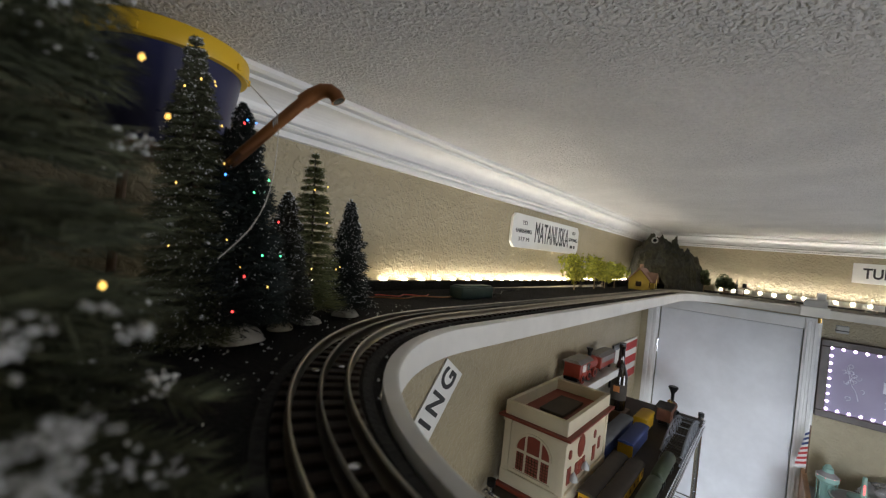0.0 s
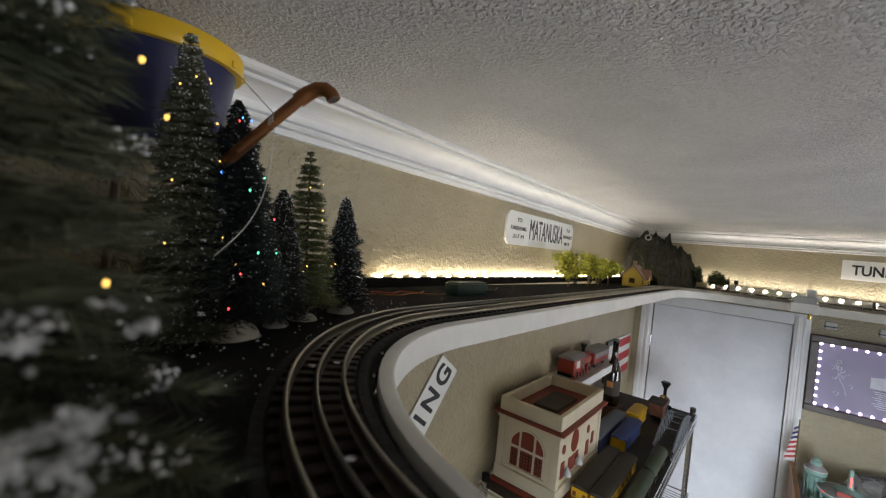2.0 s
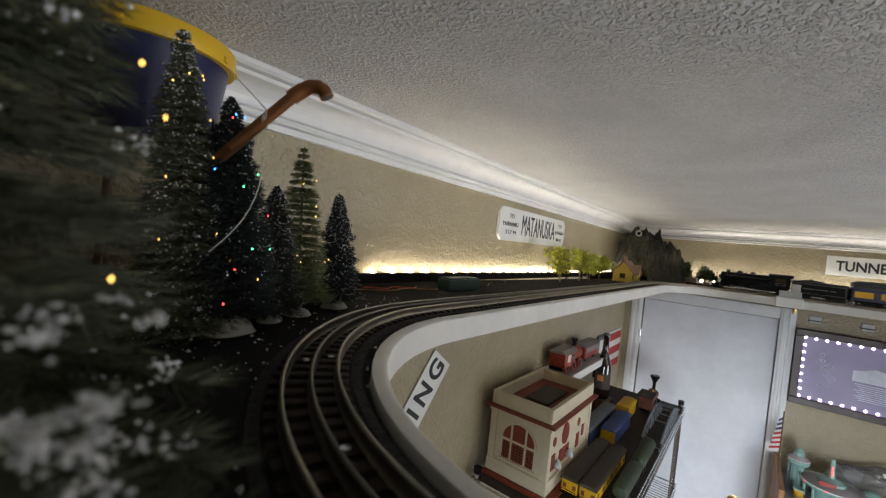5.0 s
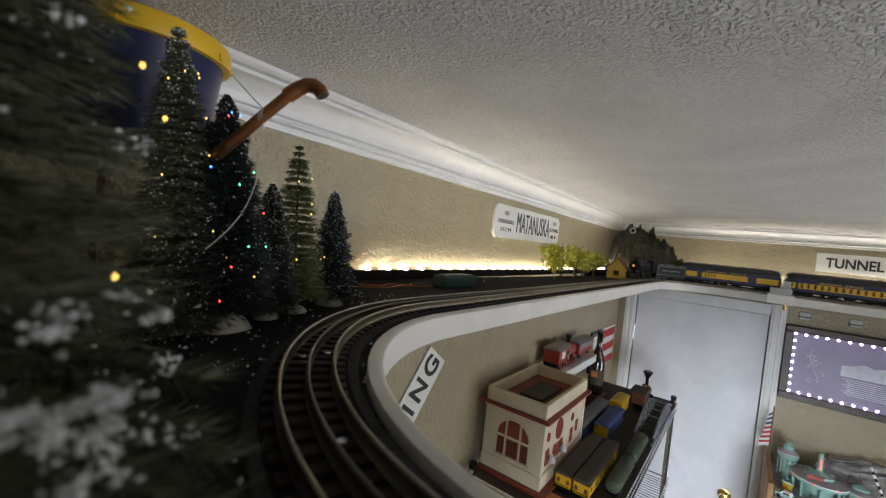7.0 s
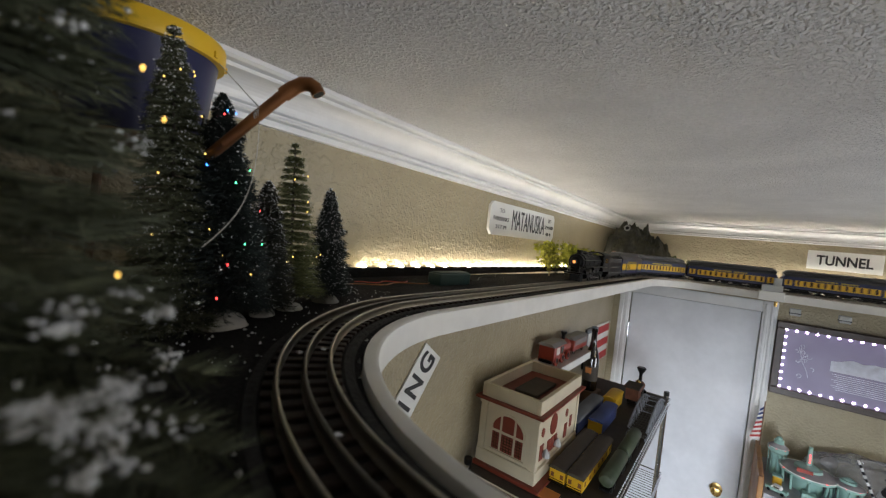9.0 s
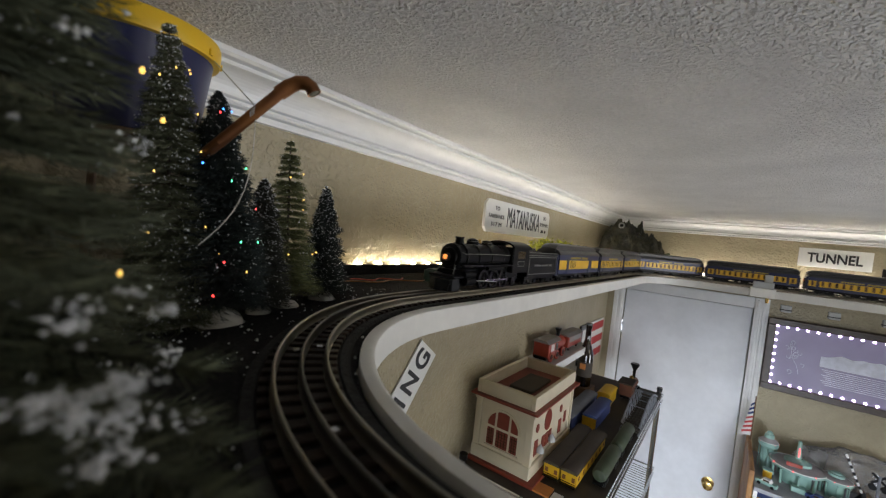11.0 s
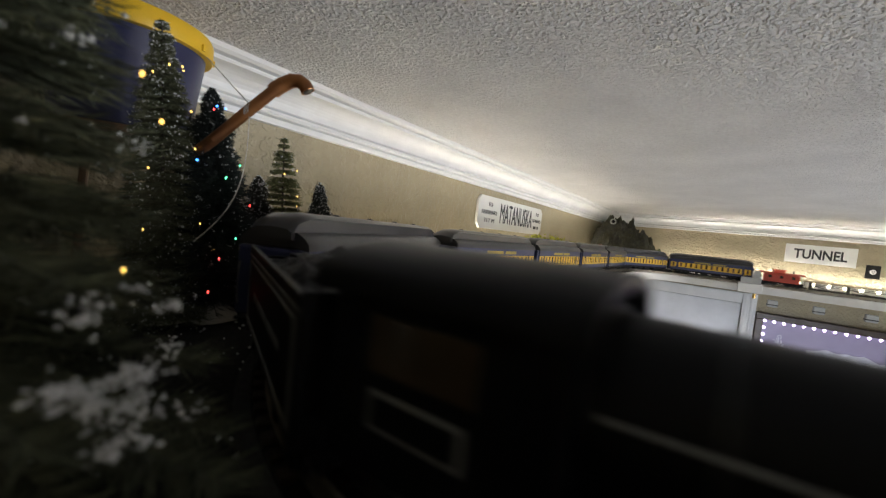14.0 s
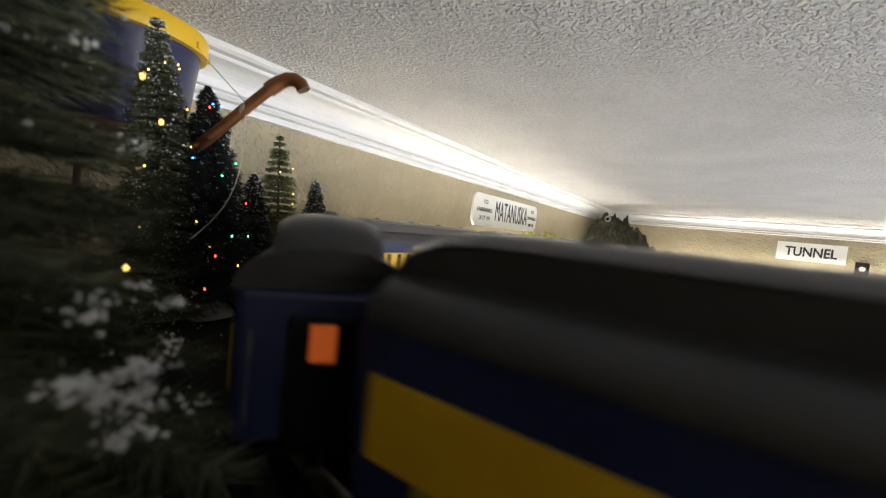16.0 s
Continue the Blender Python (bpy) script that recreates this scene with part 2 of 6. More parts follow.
def room():
    structure("floor", bm_box(WC - 0.1, WB + 0.1, WD - 0.1, WA + 0.1, -0.1, 0), FLOORM, "brown carpeted floor of the small room")
    structure("ceiling", bm_box(WC - 0.1, WB + 0.1, WD - 0.1, WA + 0.1, CEIL, CEIL + 0.1), CEILM, "white popcorn textured ceiling")
    structure("wall_a", bm_box(WC - 0.1, WB + 0.1, WA, WA + 0.1, 0, CEIL), WALL, "tan knockdown textured wall behind the train shelf")
    bm = bm_box(WB, WB + 0.1, WD, DY0, 0, CEIL)
    bm_box(WB, WB + 0.1, DY1, WA, 0, CEIL, bm=bm)
    bm_box(WB, WB + 0.1, DY0, DY1, DTOP, CEIL, bm=bm)
    structure("wall_b", bm, WALL, "tan textured wall with the white door")
    # openings in walls c and d, both out of view, are made up for daylight
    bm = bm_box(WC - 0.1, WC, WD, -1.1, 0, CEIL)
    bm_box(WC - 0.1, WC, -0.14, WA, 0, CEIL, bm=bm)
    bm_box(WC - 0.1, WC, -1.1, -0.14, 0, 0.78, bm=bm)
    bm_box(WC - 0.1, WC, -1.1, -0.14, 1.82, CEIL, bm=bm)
    structure("wall_c", bm, WALL, "unseen tan textured wall with a second opening added for daylight")
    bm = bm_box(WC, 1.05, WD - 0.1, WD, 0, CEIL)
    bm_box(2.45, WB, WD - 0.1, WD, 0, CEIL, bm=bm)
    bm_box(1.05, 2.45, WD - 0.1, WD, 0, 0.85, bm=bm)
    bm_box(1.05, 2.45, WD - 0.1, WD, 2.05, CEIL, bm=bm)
    structure("wall_d", bm, WALL, "unseen tan textured wall with an opening added for daylight")


DY0, DY1, DTOP = -0.135, 0.565, Z - 0.135


def crown(name, label, along):
    """Crown moulding with steps and a cove, in one length."""
    w, h = 0.078, 0.078
    pr = [(0, -h), (0.013, -h), (0.014, -h + 0.006), (0.006, -h + 0.008), (0.006, -h + 0.012), (0.019, -h + 0.0135), (0.021, -h + 0.016), (0.019, -h + 0.019), (0.011, -h + 0.021), (0.011, -h + 0.0245), (0.018, -h + 0.0255)]
    for i in range(9):
        a = i / 8 * math.pi / 2
        pr.append((0.020 + 0.033 * (1 - math.cos(a)), -h + 0.027 + 0.031 * math.sin(a)))
    pr += [(0.064, -h + 0.0585), (0.066, -h + 0.062), (0.059, -h + 0.064), (0.059, -h + 0.066), (0.073, -h + 0.067), (w, -h + 0.071), (w, 0), (0, 0)]
    if along == "a":
        bm = bm_prism([(WA - a, CEIL + b) for a, b in pr], "x", WC, WB)
    elif along == "b":
        bm = bm_prism([(WB - a, CEIL + b) for a, b in pr], "y", WD, WA)
    else:
        bm = bm_prism([(WC + a, CEIL + b) for a, b in pr], "y", WD, WA)
    tagged(part(name, bm, WHITE, None, label), label, "moulding", kind="structure")


def door():
    d = thing("door_1", "closed flat white interior door under the train shelf", "door", kind="structure")
    part("panel", bm_box(WB + 0.012, WB + 0.05, DY0 + 0.004, DY1 - 0.004, 0.01, DTOP - 0.004, 0.002), DOORM, d)
    for y0, y1 in ((DY0 - 0.068, DY0), (DY1, DY1 + 0.068)):
        bm = bm_box(WB - 0.014, WB + 0.02, y0, y1, 0, DTOP + 0.065, 0.003)
        bm_box(WB - 0.020, WB - 0.013, y0 + 0.012, y0 + 0.028, 0, DTOP + 0.05, 0.002, bm=bm)
        bm_box(WB - 0.020, WB - 0.013, y0 + 0.040, y0 + 0.056, 0, DTOP + 0.05, 0.002, bm=bm)
        part("casing", bm, WHITE, d, "fluted white door casing")
    part("casing", bm_box(WB - 0.013, WB + 0.02, DY0, DY1, DTOP, DTOP + 0.065, 0.003), WHITE, d)
    part("stop", bm_box(WB + 0.052, WB + 0.08, DY0, DY1, 0, DTOP, 0), WHITE, d)
    for z in (DTOP - 0.26, 1.0, 0.25):
        bm = bm_cyl((WB - 0.002, DY1 - 0.002, z - 0.045), (WB - 0.002, DY1 - 0.002, z + 0.045), 0.006)
        part("hinge", bm, CHROME, d, "steel hinge", True)
    k = Matrix.Translation((WB + 0.012, DY0 + 0.105, 0.93)) @ pose(0, 0, 0, 0, -90, 0)
    part("doorknob", bm_lathe([(0.032, 0), (0.032, 0.006), (0.012, 0.010), (0.011, 0.03), (0.022, 0.036), (0.028, 0.048), (0.024, 0.06), (0.008, 0.064)], m=k), BRASS, d, "round brass doorknob", True)


# ---- shelf and track ----


def edge_path(off):
    """The inner edge of the shelf from the far wall round both corners to the near wall, moved outwards by off."""
    rn, rf = RN + off, RF + off
    pts = [(FB + off, WD + 0.5, math.pi / 2), (FB + off, -1.2, math.pi / 2)]
    cfx, cfy = FB - RF, FA - RF
    for i in range(13):
        a = i / 12 * math.pi / 2
        pts.append((cfx + rf * math.cos(a), cfy + rf * math.sin(a), math.pi / 2 + a))
    cnx, cny = FC + RN, FA - RN
    for i in range(25):
        a = math.pi / 2 + i / 24 * math.pi / 2
        pts.append((cnx + rn * math.cos(a), cny + rn * math.sin(a), math.pi / 2 + a))
    pts.append((FC - off, WD + 0.5, math.pi * 1.5))
    return pts


def shelf():
    inner = edge_path(0.014)
    bm = bmesh.new()
    outer = []
    for x, y, h in inner:
        if h < math.pi / 2 + 0.01:
            outer.append((WB - 0.002, min(y, WA - 0.002)))
        elif h > math.pi * 1.5 - 0.01:
            outer.append((WC + 0.002, y))
        else:
            c = (FB - RF, FA - RF) if h < math.pi and x > 1.2 else (FC + RN, FA - RN)
            dx, dy = x - c[0], y - c[1]
            k = min(((WB - 0.002 if dx > 0 else WC + 0.002) - c[0]) / dx if abs(dx) > 1e-6 else 1e9, (WA - 0.002 - c[1]) / dy if dy > 1e-6 else 1e9)
            outer.append((c[0] + k * dx, c[1] + k * dy))
    rows = []
    for (x, y, h), (ox, oy) in zip(inner, outer):
        rows.append([bm.verts.new((x, y, ZS - 0.016)), bm.verts.new((x, y, ZS)), bm.verts.new((ox, oy, ZS)), bm.verts.new((ox, oy, ZS - 0.016))])
    for a, b in zip(rows, rows[1:]):
        for i in range(4):
            bm.faces.new((a[i], a[(i + 1) % 4], b[(i + 1) % 4], b[i]))
    bm.faces.new(rows[0])
    bm.faces.new(rows[-1][::-1])
    bmesh.ops.recalc_face_normals(bm, faces=bm.faces)
    sh = tagged(part("train_shelf", bm, BALLAST), "wall shelf covered with black ballast carrying the toy railway", "shelf", kind="structure")
    part("fascia", bm_sweep([(0, ZS - 0.027), (0, ZS + 0.004), (0.003, ZS + 0.006), (0.012, ZS + 0.006), (-0.0 + 0.0125, ZS + 0.004), (0.0125, ZS - 0.027)], [(x, y, h + 0) for x, y, h in [(a, b, c + math.pi) for a, b, c in edge_path(0.0)]]), FASC, sh, "curved white painted fascia strip", True)
    part("board", bm_box(FC, FB, WD + 0.002, WD + 0.5, ZS - 0.016, ZS), BALLAST, sh)
    bm = bm_box(0.25, WB - 0.02, WA - 0.034, WA - 0.028, ZS, ZS + 0.022, 0.001)
    part("riser", bm, BALLAST, sh, "low dark strip hiding the lights")
    return sh


def railway():
    tr = thing("railway_track", "three-rail toy train track with brown ties on the shelf", "track", kind="structure")
    us = []
    u = -2.2
    while u < 3.3:
        us.append(u)
        u += 0.012 if (0 < u < ARC or ARC + SA < u < 2 * ARC + SA) else 0.06
    us += [0.0, ARC, ARC + SA, 2 * ARC + SA]
    path = [track(u) for u in sorted(set(us))]
    for off, mat in ((0.0172, STEEL), (0.0, DSTEEL), (-0.0172, STEEL)):
        w = 0.0013
        prof = [(off - 0.0017, ZR - 0.0098), (off - 0.0006, ZR - 0.008), (off - 0.0006, ZR - 0.005)]
        prof += [(off + w * math.cos(a), ZR - 0.0018 + 0.0018 * math.sin(a)) for a in [math.pi * (1.15 - 1.3 * i / 8) for i in range(9)]]
        prof += [(off + 0.0006, ZR - 0.005), (off + 0.0006, ZR - 0.008), (off + 0.0017, ZR - 0.0098)]
        part("rail" if off else "centre_rail", bm_sweep(prof, path), mat, tr, "tarnished steel rail" if off else "dark centre rail", True)
    prof = [(-0.033, ZS), (-0.031, ZS + 0.0012), (0.031, ZS + 0.0012), (0.033, ZS)]
    part("roadbed", bm_sweep(prof, path), BED, tr, "dark grey roadbed strip")
    for o in (0.026, -0.036):
        part("shoulder", bm_sweep([(o, ZS), (o + 0.002, ZS + 0.0030), (o + 0.008, ZS + 0.0026), (o + 0.010, ZS)], path), SHOULDER, tr, "dark grey rubber roadbed edge")
    tie = mesh_of(bm_box(-0.0042, 0.0042, -0.0255, 0.0255, ZS + 0.0005, ZR - 0.0098, 0.0008), "tie", TIE)
    n, u = 0, 0.0
    while u < 3.1:
        x, y, h = track(u)
        ob = new("tie", tie)
        ob.parent = tr
        ob.matrix_basis = pose(x, y, 0, 0, 0, math.degrees(h))
        u += 0.0152 if u > 1.2 else 0.024
        n += 1
    bm = bmesh.new()
    u = -0.02
    while u > -2.2:
        x, y, h = track(u)
        bm_box(x - 0.0245, x + 0.0245, y - 0.0042, y + 0.0042, ZS + 0.0005, ZR - 0.0098, bm=bm)
        u -= 0.024
    tagged(part("tie_row", bm, TIE, tr), kind="stuff")
    for u, o in ((2.33, 0.009), (2.342, -0.008), (2.475, 0.009), (2.08, 0.008)):
        x, y, h = track(u)
        nx, ny = -math.sin(h), math.cos(h)
        part("screw", bm_lathe([(0.0032, 0), (0.003, 0.0012), (0.001, 0.0016)], 12, m=Matrix.Translation((x + nx * o, y + ny * o, ZS + 0.0035))), CHROME, tr, "bright screw head", True)


SHOULDER = principled("grey_shoulder", (0.034, 0.033, 0.031), 0.9, vary=0.45, scale=170, bump=0.8, bump_scale=300)
BED = principled("grey_roadbed", (0.012, 0.0115, 0.011), 0.9, vary=0.3, scale=200, bump=0.6, bump_scale=500)

for dull in (BED, TIE, SHOULDER):
    dull.node_tree.nodes["Principled BSDF"].inputs["Specular IOR Level"].default_value = 0.2

# ---- train ----
WINDOW = principled("dark_coach_window", (0.05, 0.035, 0.02), 0.15, vary=0.2)
LITWIN = principled("lit_coach_window", (0.08, 0.040, 0.015), 0.3, emit=0.008, emit_colour=(1.0, 0.20, 0.03))
ENDWIN = principled("orange_end_window", (0.5, 0.14, 0.03), 0.3, emit=0.13, emit_colour=(1.0, 0.18, 0.03))
HEADL = principled("glowing_headlight", (1.0, 0.6, 0.3), 0.2, emit=1.1, emit_colour=(1.0, 0.30, 0.06))
LINE = principled("white_striping", (0.17, 0.17, 0.155), 0.6)
GOLD = principled("gold_lettering", (0.40, 0.30, 0.05), 0.45)
COAL = principled("black_coal", (0.012, 0.012, 0.012), 0.5, bump=1.0, bump_scale=260, dist=0.004)
GREYD = principled("dark_grey_railing", (0.05, 0.05, 0.048), 0.6)
ORED = principled("caboose_red", (0.50, 0.06, 0.03), 0.45)


def bogie(parent, x, n=2, r=0.0088, name="bogie"):
    b = part(name, bm_box(x - 0.030, x + 0.030, -0.020, 0.020, 0.008, 0.0125, 0.001), BLACK, parent)
    for s in (-1, 1):
        bm = bm_box(x - 0.031, x + 0.031, s * 0.0215, s * 0.0245, 0.006, 0.013, 0.001)
        for k in range(n):
            cx = x + (k - (n - 1) / 2) * 0.036
            bm_box(cx - 0.005, cx + 0.005, s * 0.0215, s * 0.027, 0.005, 0.0125, 0.001, bm=bm)
        part("side_frame", bm, BLACK, b)
    for k in range(n):
        cx = x + (k - (n - 1) / 2) * 0.036
        bm = bm_cyl((cx, -0.0195, r), (cx, 0.0195, r), 0.0016, n=8)
        for s in (-1, 1):
            bm_cyl((cx, s * 0.0135, r), (cx, s * 0.0150, r), r + 0.0012, n=20, bm=bm)
            bm_cyl((cx, s * 0.0150, r), (cx, s * 0.0190, r), r, n=20, bm=bm)
        part("wheelset", bm, BLACKM, b, smooth=True)


CL, BL, CW = 0.345, 0.380, 0.031      # coach and baggage car lengths, half width


def coach(kind_, label):
    c = thing("passenger_car", label, "train car", group="cars of the moving train")
    hl = (BL if kind_ == "baggage" else CL) / 2
    prof = [(-CW, 0.0185), (-CW, 0.0685), (CW, 0.0685), (CW, 0.0185)]
    part("body", bm_prism(prof, "x", -hl + 0.010, hl - 0.010), NAVY, c, "navy blue car body")
    # arched roof with raised clerestory, rounded down at both ends
    bm = bmesh.new()
    arch = [(-CW - 0.0012, 0.0672)] + [((CW + 0.0012) * -math.cos(a), 0.0687 + 0.0138 * math.sin(a)) for a in [math.pi * i / 14 for i in range(15)]] + [(CW + 0.0012, 0.0672)]
    bm_prism(arch, "x", -hl + 0.008, hl - 0.008, bm)
    part("roof", bm, ROOFM, c, "black arched roof", True)
    bm = bmesh.new()
    ring = []
    for x, k in ((-hl + 0.004, 0.0), (-hl + 0.010, 0.55), (-hl + 0.022, 0.9), (-hl + 0.036, 1.0), (hl - 0.036, 1.0), (hl - 0.022, 0.9), (hl - 0.010, 0.55), (hl - 0.004, 0.0)):
        top = 0.0805 + 0.0115 * k
        pts = [(-0.0185, 0.074), (-0.0185, top - 0.002), (-0.0195, top - 0.0015), (-0.014, top + 0.0012), (0, top + 0.0022), (0.014, top + 0.0012), (0.0195, top - 0.0015), (0.0185, top - 0.002), (0.0185, 0.074)]
        ring.append([bm.verts.new((x, a, b)) for a, b in pts])
    for a, b in zip(ring, ring[1:]):
        for i in range(8):
            bm.faces.new((a[i], a[i + 1], b[i + 1], b[i]))
    bm.faces.new(ring[0])
    bm.faces.new(ring[-1][::-1])
    bmesh.ops.recalc_face_normals(bm, faces=bm.faces)
    part("clerestory", bm, ROOFM, c, "raised black clerestory roof", True)
    for i in range(4):
        x = -hl + 0.06 + i * 0.075
        part("roof_vent", bm_lathe([(0.004, 0.091), (0.004, 0.0945), (0.0025, 0.0955)], 10, m=Matrix.Translation((x, 0, 0))), ROOFM, c, smooth=True)
    # floor frame, skirts, boxes under the floor
    part("underframe", bm_box(-hl + 0.012, hl - 0.012, -0.026, 0.026, 0.0135, 0.019, 0.001), BLACK, c)
    for x0, x1 in ((-0.05, -0.015), (0.0, 0.03), (0.04, 0.055)):
        part("equipment_box", bm_box(x0, x1, -0.024, 0.024, 0.006, 0.0138, 0.001), BLACK, c)
    # yellow band with windows
    za, zb = 0.0318, 0.0542
    if kind_ == "baggage":
        segs = [(-hl + 0.012, -hl + 0.088, 0), (-hl + 0.120, hl - 0.085, 4), (hl - 0.065, hl - 0.012, 0)]
    else:
        segs = [(-hl + 0.012, -hl + 0.036, 1), (-hl + 0.046, hl - 0.046, 12), (hl - 0.036, hl - 0.012, 1)]
    for s in (-1, 1):
        for x0, x1, n in segs:
            part("yellow_band", bm_box(x0, x1, s * CW, s * (CW + 0.0009), za, zb, 0.0002), YELLOW, c, "yellow painted window band")
            pitch = (x1 - x0) / max(n, 1)
            for i in range(n):
                x = x0 + pitch * (i + 0.5)
                if kind_ == "baggage" and n == 4:
                    x = x1 - 0.014 - i * 0.012
                w = 0.0022 if n == 4 else 0.0042 if n > 1 else 0.004
                lit = (i * 7 + int(x0 * 1000)) % 3 != 0
                part("window", bm_box(x - w, x + w, s * (CW - 0.001), s * (CW + 0.0013), za + 0.003, zb - 0.0015, 0.0003), LITWIN if lit else WINDOW, c, "amber lit coach window" if lit else "dark coach window")
        for x0, x1 in zip([q[1] for q in segs], [q[0] for q in segs[1:]]):
            part("side_door", bm_box(x0 + 0.002, x1 - 0.002, s * CW, s * (CW + 0.0012), 0.021, zb + 0.002, 0.0004), NAVY, c)
            part("door_pane", bm_box((x0 + x1) / 2 - 0.0025, (x0 + x1) / 2 + 0.0025, s * CW, s * (CW + 0.0017), 0.041, zb - 0.001, 0.0002), LITWIN, c)
        # name boards as plain bars, and a small number bar low on the side
        for k in range(15):
            if k != 6:
                x = -0.058 + k * 0.0105 if kind_ == "baggage" else -0.060 + k * 0.0085
                part("letter_bar", bm_box(x - 0.0034, x + 0.0034, s * CW, s * (CW + 0.0006), 0.0575, 0.0632), GOLD, c)
        part("number_bar", bm_box(-hl + 0.03, -hl + 0.038, s * CW, s * (CW + 0.0006), 0.0275, 0.031), GOLD, c)
        part("skirt_strip", bm_box(-hl + 0.012, hl - 0.012, s * CW, s * (CW + 0.0008), 0.0185, 0.0205), BLACK, c)
    # ends: vestibule, diaphragm, doorway with the lit interior
    for s in (-1, 1):
        e = s * (hl - 0.010)
        part("vestibule", bm_box(e, e + s * 0.007, -0.0285, 0.0285, 0.016, 0.0675, 0.002), NAVY, c)
        part("diaphragm", bm_box(e + s * 0.007, e + s * 0.012, -0.0115, 0.0115, 0.016, 0.060, 0.0015), BLACK, c)
        part("end_door_pane", bm_box(e + s * 0.0118, e + s * 0.0126, -0.0045, 0.0045, 0.0455, 0.058, 0.0004), ENDWIN, c, "orange lit end door window")
        part("grab_rail", bm_tube([(e + s * 0.008, -0.024, 0.024), (e + s * 0.0095, -0.024, 0.03), (e + s * 0.0095, -0.024, 0.05), (e + s * 0.008, -0.024, 0.055)], 0.0006, 6), LINE, c)
        part("step", bm_box(e - s * 0.004, e + s * 0.006, -0.029, 0.029, 0.010, 0.013, 0.0005), BLACK, c)
        part("coupler", bm_box(e + s * 0.006, e + s * 0.022, -0.003, 0.003, 0.009, 0.014, 0.001), BLACKM, c)
    for ob in c.children:
        for v in ob.data.vertices:
            v.co.z += max(v.co.z - 0.0185, 0) * 0.075
    for s in (-1, 1):
        bogie(c, s * (hl - 0.065))
    return c


def spoked_wheel(r, w):
    """Rim, hub, counterweight and crank pin boss of a driving wheel about the y axis."""
    bm = bmesh.new()
    n = 32
    prof = [(r, -w / 2), (r, w / 2), (r * 0.82, w / 2), (r * 0.82, -w / 2)]
    rings = [[bm.verts.new((a * math.cos(q), b, a * math.sin(q))) for a, b in prof] for q in [2 * math.pi * i / n for i in range(n)]]
    for i in range(n):
        p, q = rings[i], rings[(i + 1) % n]
        for k in range(4):
            bm.faces.new((p[k], p[(k + 1) % 4], q[(k + 1) % 4], q[k]))
    bmesh.ops.recalc_face_normals(bm, faces=bm.faces)
    bm_cyl((0, -w / 2 - 0.0008, 0), (0, w / 2 + 0.0008, 0), r * 0.22, n=14, bm=bm)
    bm_cyl((0, -w / 2 - 0.001, -CRANK), (0, w / 2 + 0.001, -CRANK), r * 0.13, n=10, bm=bm)
    arc = [(r * 0.83 * math.cos(q), r * 0.83 * math.sin(q)) for q in [math.pi * (0.2 + 0.6 * i / 8) for i in range(9)]]
    bm_prism(arc, "y", -w * 0.4, w * 0.4, bm)
    return bm


DRIVER, CRANK = 0.0185, 0.0075      # driving wheel radius, crank throw


def wheel_bm(x, y, r, w):
    bm = bm_cyl((x, y - w / 2, r), (x, y + w / 2, r), r, n=24)
    bm_cyl((x, y - w / 2 - 0.001, r), (x, y + w / 2 + 0.001, r), r * 0.25, n=12, bm=bm)
    return bm


TURNING = []


